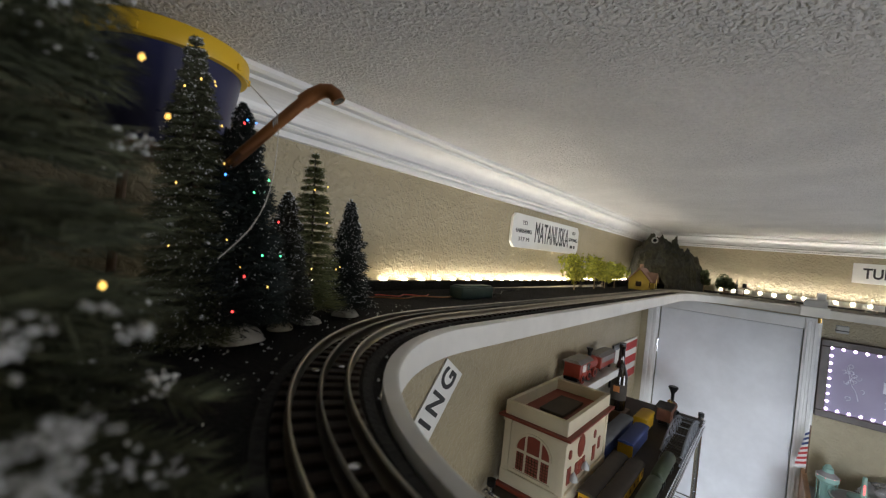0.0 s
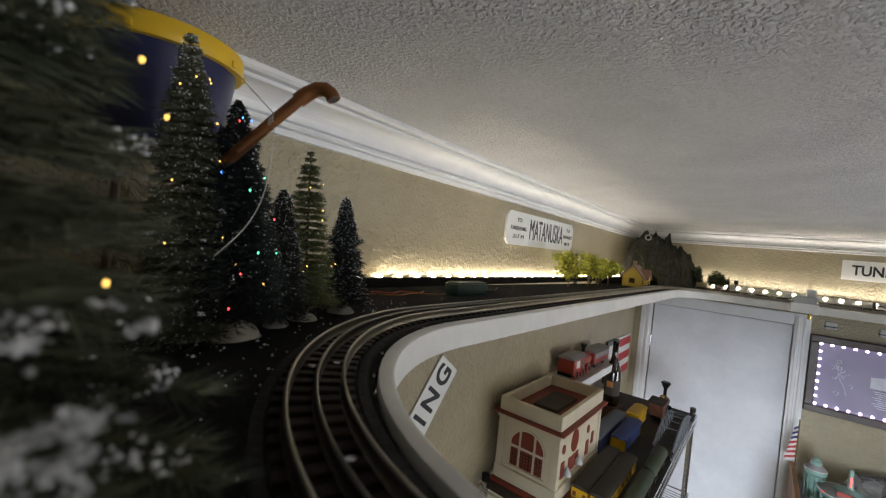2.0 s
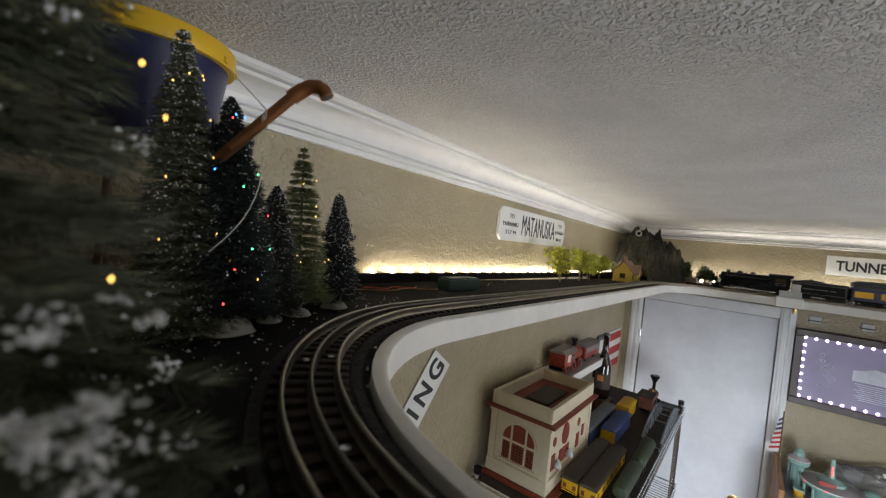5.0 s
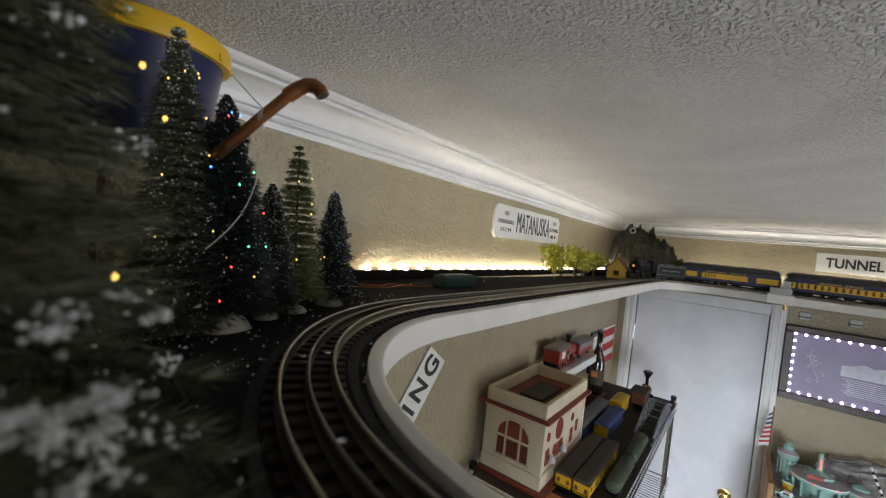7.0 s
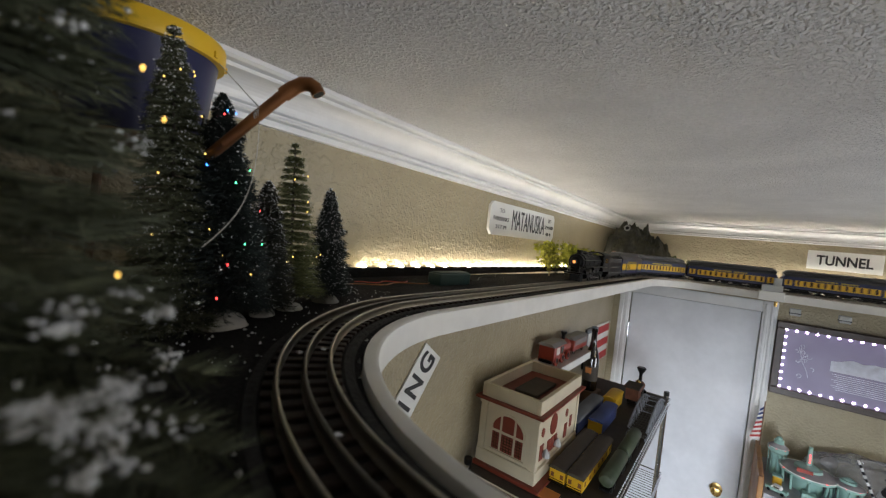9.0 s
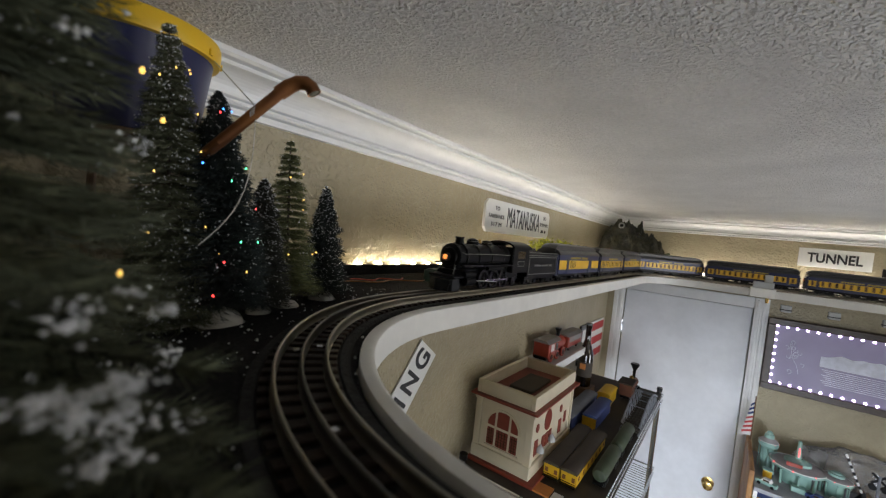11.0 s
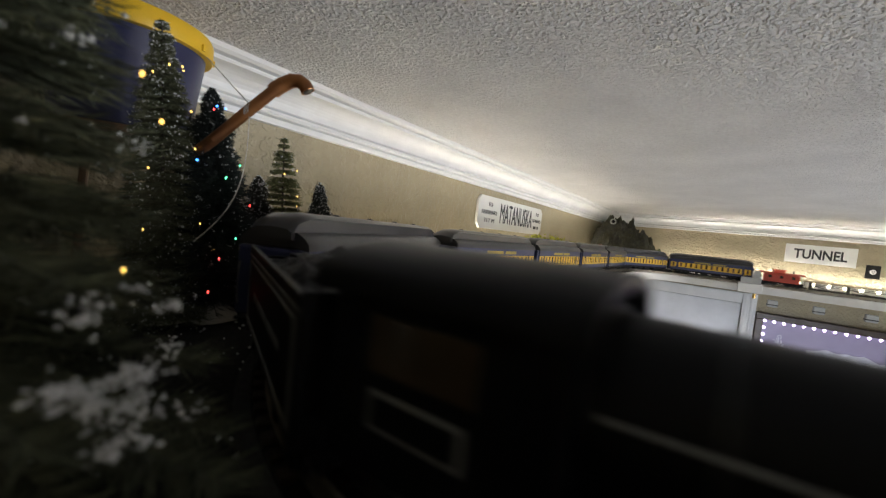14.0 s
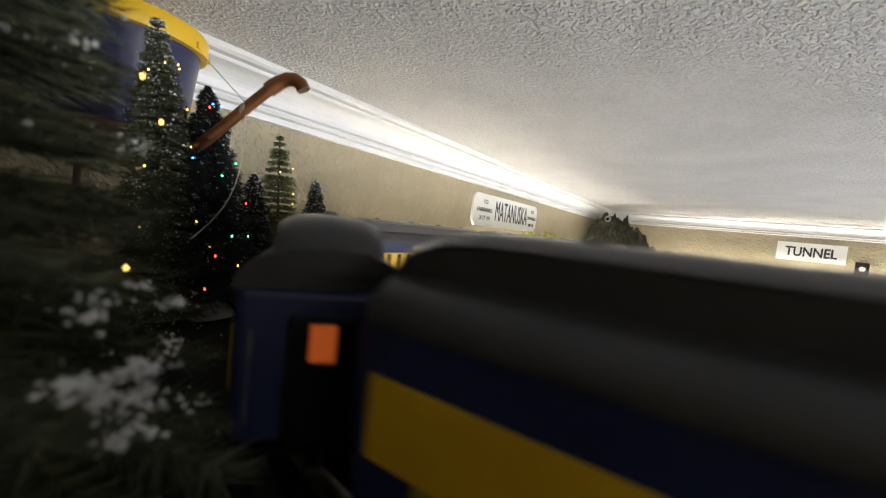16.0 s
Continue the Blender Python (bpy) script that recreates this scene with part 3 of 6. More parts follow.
def locomotive():
    l = thing("steam_locomotive", "black model steam locomotive with glowing amber headlight", "locomotive", group="cars of the moving train")
    zb = 0.058
    rb = 0.0225
    spoke = mesh_of(bm_cyl((DRIVER * 0.2, 0, 0), (DRIVER * 0.84, 0, 0), DRIVER * 0.055, DRIVER * 0.045, 6), "spoke", BLACKM)
    bm = bm_cyl((-0.055, 0, zb), (0.118, 0, zb - 0.001), rb + 0.001, rb - 0.001, 32)
    part("boiler", bm, BLACK, l, smooth=True)
    part("smokebox_front", bm_lathe([(rb, 0), (rb, 0.004), (rb - 0.002, 0.006), (0.016, 0.007), (0.015, 0.009), (0.006, 0.0115), (0.002, 0.012)], 32, m=Matrix.Translation((0.117, 0, zb - 0.001)) @ pose(0, 0, 0, 0, 90, 0)), BLACK, l, "round smokebox door", True)
    for x in (-0.03, 0.015, 0.06, 0.10):
        part("boiler_band", bm_cyl((x, 0, zb), (x + 0.002, 0, zb), rb + 0.0016, n=32), BLACKM, l, smooth=True)
    h = part("headlight", bm_cyl((0.117, 0, zb - 0.001), (0.136, 0, zb - 0.001), 0.0062, n=24), BLACKM, l, smooth=True)
    part("lens", bm_lathe([(0.0043, 0), (0.004, 0.001), (0.002, 0.0016), (0.0005, 0.0018)], 24, m=Matrix.Translation((0.1361, 0, zb - 0.001)) @ pose(0, 0, 0, 0, 90, 0)), HEADL, h, "amber glowing headlight lens", True)
    part("smokestack", bm_lathe([(0.009, 0), (0.0078, 0.004), (0.0074, 0.0105), (0.0086, 0.0120), (0.0078, 0.0135)], 20, m=Matrix.Translation((0.098, 0, zb + rb - 0.003))), BLACK, l, smooth=True)
    part("sand_dome", bm_lathe([(0.0125, 0), (0.0115, 0.006), (0.009, 0.0105), (0.003, 0.0125)], 20, m=Matrix.Translation((0.055, 0, zb + rb - 0.003))), BLACK, l, smooth=True)
    part("steam_dome", bm_lathe([(0.011, 0), (0.010, 0.006), (0.008, 0.0095), (0.003, 0.011)], 20, m=Matrix.Translation((0.005, 0, zb + rb - 0.003))), BLACK, l, smooth=True)
    for x, r0, z0 in ((0.055, 0.0126, 0.0015), (0.055, 0.0112, 0.0075), (0.005, 0.0112, 0.0015), (0.005, 0.0100, 0.0065)):
        part("dome_ring", bm_tube([(x + r0 * math.cos(q), r0 * math.sin(q), zb + rb - 0.003 + z0) for q in [i * math.pi / 12 for i in range(25)]], 0.0005, 6), LINE, l, "thin bright dome ring")
    part("bell", bm_lathe([(0.0045, 0), (0.003, 0.003), (0.002, 0.006), (0.0008, 0.007)], 14, m=Matrix.Translation((0.032, 0, zb + rb + 0.002))), BRASS, l, "small brass bell", True)
    part("bell_bracket", bm_box(0.029, 0.035, -0.001, 0.001, zb + rb - 0.003, zb + rb + 0.003), BLACK, l)
    for s in (-1, 1):
        part("running_board", bm_box(-0.055, 0.122, s * 0.021, s * 0.031, 0.0445, 0.0465, 0.0004), BLACK, l)
        part("board_edge", bm_box(-0.055, 0.122, s * 0.031, s * 0.0316, 0.0440, 0.0466), BLACKM, l)
        part("handrail", bm_tube([(-0.05, s * (rb + 0.003), zb + 0.006), (0.03, s * (rb + 0.0032), zb + 0.007), (0.112, s * (rb + 0.002), zb + 0.006), (0.119, s * 0.016, zb + 0.010), (0.121, 0, zb + 0.020)], 0.0006, 6), LINE, l, "thin bright handrail")
        part("pipe", bm_tube([(0.10, s * rb, zb - 0.006), (0.06, s * (rb + 0.002), zb - 0.010), (0.0, s * (rb + 0.002), zb - 0.008)], 0.0013, 6), BLACK, l)
        part("air_tank", bm_cyl((-0.02, s * 0.027, 0.040), (0.04, s * 0.027, 0.040), 0.0042, n=12), BLACK, l, smooth=True)
        part("cylinder", bm_cyl((0.082, s * 0.0255, 0.019), (0.112, s * 0.0255, 0.019), 0.0078, n=18), BLACK, l, smooth=True)
        part("valve_chest", bm_cyl((0.080, s * 0.0255, 0.030), (0.114, s * 0.0255, 0.030), 0.0055, n=18), BLACK, l, smooth=True)
        for x in (-0.04, -0.002, 0.036):
            wheel = part("driving_wheel", spoked_wheel(DRIVER, 0.005), BLACKM, l, "spoked driving wheel", True)
            for k in range(12):
                ob = new("spoke", spoke)
                ob.parent, ob.matrix_basis = wheel, Matrix.Rotation(k * math.pi / 6, 4, "Y")
            TURNING.append((wheel, Vector((x, s * 0.0175, DRIVER)), True))
        rod = bm_box(-0.042, 0.042, -0.001, 0.001, -0.0015, 0.0015, 0.0005)
        for x in (-0.038, 0.0, 0.038):
            bm_cyl((x, -0.0013, 0), (x, 0.0013, 0), 0.0028, n=12, bm=rod)
        TURNING.append((part("side_rod", rod, CHROME, l, "steel side rod"), Vector((-0.002, s * 0.0225, DRIVER)), False))
        part("main_rod", bm_tube([(-0.002, s * 0.025, 0.013), (0.082, s * 0.0255, 0.019)], 0.0014, 6), CHROME, l, "steel main rod")
        part("front_brace", bm_tube([(0.122, s * 0.013, zb - 0.012), (0.140, s * 0.020, 0.024)], 0.0007, 6), LINE, l, "thin bright pilot brace")
        part("pilot_wheel", wheel_bm(0.118, s * 0.0165, 0.0085, 0.004), BLACKM, l, smooth=True)
        part("trailing_wheel", wheel_bm(-0.088, s * 0.0165, 0.0095, 0.004), BLACKM, l, smooth=True)
        part("cab_side", bm_box(-0.124, -0.055, s * 0.0295, s * 0.0315, 0.030, 0.079, 0.0006), BLACK, l)
        part("cab_window", bm_box(-0.108, -0.074, s * 0.0312, s * 0.0319, 0.058, 0.073, 0.0003), WINDOW, l)
        part("number_panel", bm_box(-0.107, -0.076, s * 0.0312, s * 0.0318, 0.043, 0.0535, 0.0002), LINE, l, "pale framed number panel")
        part("number_bar", bm_box(-0.1055, -0.0775, s * 0.0315, s * 0.0321, 0.0443, 0.0522, 0.0001), BLACK, l)
    part("cab_front", bm_box(-0.057, -0.054, -0.0295, 0.0295, 0.030, 0.080, 0.0005), BLACK, l)
    arch = [(-0.034, 0.077)] + [(0.034 * -math.cos(a), 0.0785 + 0.0125 * math.sin(a)) for a in [math.pi * i / 12 for i in range(13)]] + [(0.034, 0.077), (0.031, 0.077)] + [(0.031 * math.cos(a), 0.077 + 0.011 * math.sin(a)) for a in [math.pi * i / 12 for i in range(13)]]
    part("cab_roof", bm_prism(arch, "x", -0.132, -0.050), BLACK, l, smooth=True)
    part("frame", bm_box(-0.120, 0.125, -0.012, 0.012, 0.012, 0.037, 0.001), BLACK, l)
    part("pilot_deck", bm_box(0.112, 0.142, -0.027, 0.027, 0.024, 0.028, 0.001), BLACK, l)
    part("pilot", bm_prism([(0.126, -0.026), (0.126, 0.026), (0.142, 0.024), (0.158, 0.0), (0.142, -0.024)], "z", 0.003, 0.023), BLACK, l)
    for y in (-0.014, -0.007, 0, 0.007, 0.014):
        part("pilot_bar", bm_tube([(0.143, y * 1.6, 0.024), (0.157 - abs(y) * 0.7, y * 1.4, 0.004)], 0.0008, 6), BLACKM, l)
    part("ashpan", bm_box(-0.10, -0.05, -0.02, 0.02, 0.018, 0.045, 0.002), BLACK, l)
    for ob in l.children_recursive:
        for v in ob.data.vertices:
            v.co.z += max(v.co.z - 0.037, 0) * 0.04
    return l


def tender():
    t = thing("tender", "black model tender with pale striping and a coal load", "tender", group="cars of the moving train")
    part("tank", bm_box(-0.072, 0.072, -0.030, 0.030, 0.019, 0.066, 0.0015), BLACK, t)
    bm = bm_box(-0.072, 0.072, -0.030, -0.0285, 0.065, 0.074, 0.0004)
    bm_box(-0.072, 0.072, 0.0285, 0.030, 0.065, 0.074, 0.0004, bm=bm)
    bm_box(0.0705, 0.072, -0.0285, 0.0285, 0.065, 0.074, 0.0004, bm=bm)
    part("coal_board", bm, BLACK, t)
    bm = bmesh.new()
    bmesh.ops.create_grid(bm, x_segments=26, y_segments=12, size=0.5, matrix=Matrix.Translation((0.020, 0, 0.066)) @ Matrix.Diagonal((0.098, 0.056, 1, 1)))
    for v in bm.verts:
        k = max(0, 1 - abs(v.co.y) / 0.029) ** 0.6 * max(0, 1 - abs(v.co.x - 0.02) / 0.05) ** 0.5
        v.co.z += 0.018 * k + 0.004 * noise.noise(v.co * 160)
    part("coal_load", bm, COAL, t, "heap of black coal")
    part("water_hatch", bm_cyl((-0.05, 0, 0.066), (-0.05, 0, 0.0715), 0.009, n=18), BLACK, t, smooth=True)
    for x in (-0.066, -0.034):
        part("deck_rib", bm_box(x, x + 0.003, -0.027, 0.027, 0.066, 0.0675), BLACK, t)
    for s in (-1, 1):
        y = s * 0.0302
        for a in ((-0.066, 0.066, 0.0625, 0.0637), (-0.066, 0.066, 0.0245, 0.0257), (-0.067, -0.0658, 0.0245, 0.0637), (0.0658, 0.067, 0.0245, 0.0637), (-0.071, 0.071, 0.0725, 0.0738), (-0.071, 0.071, 0.0668, 0.0678)):
            part("stripe", bm_box(a[0], a[1], y - s * 0.0004, y + s * 0.0004, a[2], a[3]), LINE, t, "pale grey stripe")
        for k in range(17):
            if k not in (3, 10):
                x = -0.04 + k * 0.005
                part("letter_bar", bm_box(x - 0.0016, x + 0.0016, y - s * 0.0004, y + s * 0.0003, 0.0425, 0.0465), LINE, t)
    part("underframe", bm_box(-0.07, 0.07, -0.024, 0.024, 0.0125, 0.019, 0.001), BLACK, t)
    part("coupler", bm_box(-0.085, -0.07, -0.003, 0.003, 0.009, 0.014, 0.001), BLACKM, t)
    part("drawbar", bm_box(0.07, 0.092, -0.004, 0.004, 0.013, 0.016, 0.001), BLACKM, t)
    for ob in t.children:
        for v in ob.data.vertices:
            v.co.x *= 1.20
    bogie(t, -0.052)
    bogie(t, 0.052)
    return t


def caboose():
    c = thing("caboose", "small red model caboose with cupola", "train car", group="cars of the moving train")
    part("body", bm_box(-0.062, 0.062, -0.028, 0.028, 0.018, 0.055, 0.001), ORED, c)
    part("roof", bm_prism([(-0.032, 0.054), (-0.018, 0.060), (0, 0.062), (0.018, 0.060), (0.032, 0.054)], "x", -0.078, 0.078), ORED, c)
    part("cupola", bm_box(-0.012, 0.028, -0.020, 0.020, 0.058, 0.072, 0.001), ORED, c)
    part("cupola_roof", bm_box(-0.016, 0.032, -0.023, 0.023, 0.0715, 0.0745, 0.001), ORED, c)
    for s in (-1, 1):
        for x in (-0.04, 0.0, 0.04):
            part("window", bm_box(x - 0.006, x + 0.006, s * 0.028, s * 0.0287, 0.036, 0.048), WINDOW, c)
        part("platform", bm_box(s * 0.062, s * 0.078, -0.027, 0.027, 0.017, 0.020, 0.0005), BLACK, c)
        part("railing", bm_tube([(s * 0.077, -0.026, 0.019), (s * 0.077, -0.026, 0.034), (s * 0.077, 0.026, 0.034), (s * 0.077, 0.026, 0.019)], 0.001, 6), BLACK, c)
        bogie(c, s * 0.042)
    part("stovepipe", bm_cyl((-0.04, 0.01, 0.058), (-0.04, 0.01, 0.074), 0.0025, n=10), BLACK, c)
    part("underframe", bm_box(-0.075, 0.075, -0.022, 0.022, 0.012, 0.018), BLACK, c)
    return c


def bridge_railing():
    c = thing("bridge_railing", "low dark metal railing behind the far track", "railing", Matrix.Translation((TB + 0.062, 0, ZS)))
    y0, y1 = -0.34, -1.55
    for z in (0.034, 0.040):
        part("rail", bm_box(-0.002, 0.002, y1, y0, z - 0.0012, z + 0.0012), GREYD, c)
    part("rail", bm_box(-0.003, 0.003, y1, y0, 0.002, 0.006), GREYD, c)
    for i in range(11):
        y = y0 - i * 0.12
        part("post", bm_box(-0.004, 0.004, y - 0.005, y + 0.005, 0, 0.046, 0.001), GREYD, c)
        if i < 10:
            part("brace", bm_cyl((0, y, 0.036), (0, y - 0.12, 0.006), 0.0016, n=6), GREYD, c)
    return c


TRAIN = []


def train():
    cars = [(locomotive(), 0.160, 0.06)]
    cars.append((tender(), 0.3755, 0.052))
    first = coach("baggage", "navy and yellow baggage car with black roof")
    cars.append((first, 0.466 + BL / 2, BL / 2 - 0.065))
    second = coach("coach", "navy and yellow passenger coach with lit windows")
    for k in range(1, 7):
        c = second if k == 1 else copy_thing(second, Matrix())
        cars.append((c, 0.466 + BL - CL / 2 + k * (CL + 0.014), CL / 2 - 0.065))
    end = 0.466 + BL + 0.014 + 6 * (CL + 0.014)
    cars.append((caboose(), end + 0.085, 0.042))
    return cars


# ---- trees ----


def needle_mat(name, colour, tip):
    return principled(name, colour, 0.8, vary=0.3, scale=150, second=tip, mix_scale=60, island=True)


GREENF = needle_mat("frosted_green_brush", (0.048, 0.056, 0.028), (0.085, 0.090, 0.050))
GREEN = needle_mat("green_bottle_brush", (0.085, 0.095, 0.05), (0.11, 0.115, 0.065))
DARKG = needle_mat("dark_green_brush", (0.013, 0.020, 0.018), (0.018, 0.026, 0.022))
OLIVE = needle_mat("olive_brush", (0.16, 0.17, 0.07), (0.11, 0.12, 0.05))
BROWNG = needle_mat("brown_green_brush", (0.035, 0.034, 0.024), (0.025, 0.028, 0.02))
TWIG = principled("twisted_wire_trunk", (0.05, 0.04, 0.03), 0.6)
ROCK = principled("plaster_snow_base", (0.62, 0.60, 0.54), 0.9, vary=0.1, bump=0.5, bump_scale=120)


def brush_tree(label, base, height, radius, mat, rings, per, seed, snow=0.2, base_r=0.02, droop=0.15, bare=0.08, needle=0.0006, flock=0.75, clusters=(), tiers=0, lights=(), lean=0.0, boughs=()):
    """Bottle-brush fir: wire trunk, rings of thin bristles with flock on some tips."""
    rnd = random.Random(seed)
    t = thing("fir_tree", label, "tree", Matrix.Translation(base) @ Matrix.Rotation(radians(lean), 4, Vector((-0.788, -0.616, 0))), group="model fir trees")
    part("trunk", bm_cyl((0, 0, 0), (0, 0, height * 0.97), 0.0022, 0.0008, 8), TWIG, t)
    verts, faces, sv, sf = [], [], [], []

    def sliver(a, b, w, vs, fs):
        d = (b - a)
        s = d.cross(Vector((rnd.uniform(-1, 1), rnd.uniform(-1, 1), rnd.uniform(-1, 1)))).normalized() * w
        u = d.cross(s).normalized() * w
        k = len(vs)
        vs.extend([a + s, a - s * 0.5 + u, a - s * 0.5 - u, b])
        fs.extend([(k, k + 1, k + 3), (k + 1, k + 2, k + 3), (k + 2, k, k + 3)])
    for i in range(rings):
        f = (i + rnd.random()) / rings
        if tiers:
            f = min(max((math.floor(f * tiers) + 0.5 + rnd.gauss(0, 0.13)) / tiers, 0), 0.995)
        z = height * (bare + (1 - bare) * f)
        rr = radius * (1 - f) ** 0.62 + radius * 0.03
        lobe = 0.85 + 0.3 * noise.noise(Vector((seed, f * 14, 0)))
        for k in range(per):
            a = rnd.uniform(0, 2 * math.pi)
            ln = rr * lobe * rnd.uniform(0.72, 1.06)
            tip = Vector((math.cos(a) * ln, math.sin(a) * ln, z - droop * ln + rnd.uniform(-0.1, 0.1) * ln))
            dz = rnd.uniform(-0.75, 0.75) * height / rings
            tip.z += dz
            root = Vector((math.cos(a) * 0.001, math.sin(a) * 0.001, z + dz))
            sliver(root, tip, needle, verts, faces)
            for q in range(3):
                p0 = root.lerp(tip, rnd.uniform(0.35, 0.9))
                side = Vector((-math.sin(a), math.cos(a), rnd.uniform(-0.5, 0.6))) * rnd.choice((-1, 1))
                sliver(p0, p0 + (tip - root).normalized() * ln * 0.16 + side * ln * rnd.uniform(0.06, 0.16), needle * 0.8, verts, faces)
            if rnd.random() < snow:
                for q in range(rnd.randint(1, 3)):
                    p0 = root.lerp(tip, rnd.uniform(0.72, 1.0)) + Vector((rnd.uniform(-1, 1), rnd.uniform(-1, 1), rnd.uniform(0, 1))) * needle * 2
                    r = needle * flock * rnd.uniform(0.8, 2.2)
                    m = len(sv)
                    for d in ((1, 0, 0), (-1, 0, 0), (0, 1, 0), (0, -1, 0), (0, 0, 0.8), (0, 0, -0.8)):
                        sv.append(p0 + Vector(d) * r * rnd.uniform(0.2, 1.8))
                    for a0, b0 in ((0, 2), (2, 1), (1, 3), (3, 0)):
                        sf.extend([(m + a0, m + b0, m + 4), (m + b0, m + a0, m + 5)])
    for tip in boughs:
        tip = Vector(tip)
        root = Vector((0, 0, tip.z + 0.012))
        sliver(root, tip, needle * 2.0, verts, faces)
        side = (tip - root).cross(Vector((0, 0, 1))).normalized()
        for q in range(260):
            p0 = root.lerp(tip, 0.35 + 0.65 * rnd.random())
            d = side * rnd.choice((-1, 1)) * rnd.uniform(0.5, 1.0) + (tip - root).normalized() * rnd.uniform(0.4, 1.1) + Vector((0, 0, rnd.uniform(-0.35, 0.5)))
            sliver(p0, p0 + d.normalized() * rnd.uniform(0.010, 0.019), needle * 0.75, verts, faces)
    for c0, cr, n in clusters:
        for q in range(n):
            p0 = Vector(c0) + Vector((rnd.gauss(0, 1), rnd.gauss(0, 1), rnd.gauss(0, 0.6))) * cr
            r = rnd.uniform(0.0003, 0.0011)
            m = len(sv)
            for d in ((1, 0, 0), (-1, 0, 0), (0, 1, 0), (0, -1, 0), (0, 0, 0.8), (0, 0, -0.8)):
                sv.append(p0 + Vector(d) * r * rnd.uniform(0.2, 1.8))
            for a0, b0 in ((0, 2), (2, 1), (1, 3), (3, 0)):
                sf.extend([(m + a0, m + b0, m + 4), (m + b0, m + a0, m + 5)])
    me = bpy.data.meshes.new("bristles")
    me.from_pydata(verts, [], faces)
    me.materials.append(mat)
    ob = new("bristles", me)
    ob.parent = t
    tagged(ob, kind="stuff")
    if sv:
        me = bpy.data.meshes.new("snow_flock")
        me.from_pydata(sv, [], sf)
        me.materials.append(SNOW)
        ob = new("snow_flock", me)
        ob.parent = t
        tagged(ob, "white flocked snow", kind="stuff")
    if base_r:
        bm = bmesh.new()
        bmesh.ops.create_icosphere(bm, subdivisions=3, radius=base_r)
        for v in bm.verts:
            v.co *= 1 + 0.25 * noise.noise(v.co * 60 + Vector((seed, 0, 0)))
            v.co.z = max(v.co.z * 0.62, 0)
        part("snow_base", bm, ROCK, t, "white plaster mound base", True)
    for a, f, mt in lights:
        ang, z = radians(a), height * f
        rr = radius * (1 - f) ** 0.62 * 0.95
        part("bulb", bm_lathe([(0.0002, -0.0009), (0.0007, -0.0003), (0.0007, 0.0004), (0.0002, 0.0011)], 10, m=Matrix.Translation((math.cos(ang) * rr, math.sin(ang) * rr, z))), mt, t, smooth=True)
    return t


def glow(name, colour, power):
    return principled(name, colour, 0.4, emit=power, emit_colour=colour)


WARMB = glow("warm_bulb", (1.0, 0.60, 0.13), 2.6)
REDB, GREENB, BLUEB = glow("red_bulb", (1.0, 0.05, 0.05), 5), glow("green_bulb", (0.1, 1.0, 0.4), 4), glow("blue_bulb", (0.05, 0.25, 1.0), 6)


# larger tufts of flock on the near side of the first tree
CLUMPS = [((0.028, -0.121, 0.070), 0.0033, 72), ((0.035, -0.122, 0.072), 0.0025, 52), ((0.032, -0.123, 0.066), 0.0025, 42), ((0.029, -0.106, 0.084), 0.0028, 39), ((0.022, -0.120, 0.071), 0.0025, 28),
          ((0.047, -0.105, 0.084), 0.0017, 22), ((0.044, -0.093, 0.087), 0.0017, 16), ((0.031, -0.122, 0.057), 0.0028, 33), ((0.054, -0.108, 0.053), 0.0017, 13), ((0.057, -0.034, 0.133), 0.0025, 33),
          ((0.062, -0.063, 0.057), 0.0031, 28), ((0.049, -0.091, 0.049), 0.0028, 28), ((0.038, -0.115, 0.053), 0.0023, 19), ((0.031, -0.075, 0.156), 0.0017, 10), ((0.035, -0.103, 0.053), 0.0023, 19)]
# lower boughs of that tree: tip of each, from the trunk
BOUGHS = [(0.055, -0.128, 0.040), (0.066, -0.100, 0.038), (0.040, -0.118, 0.050), (0.020, -0.118, 0.058), (0.000, -0.116, 0.074), (0.062, -0.112, 0.026), (0.034, -0.112, 0.030), (0.072, -0.070, 0.052), (0.074, -0.062, 0.030), (0.028, -0.100, 0.090)]


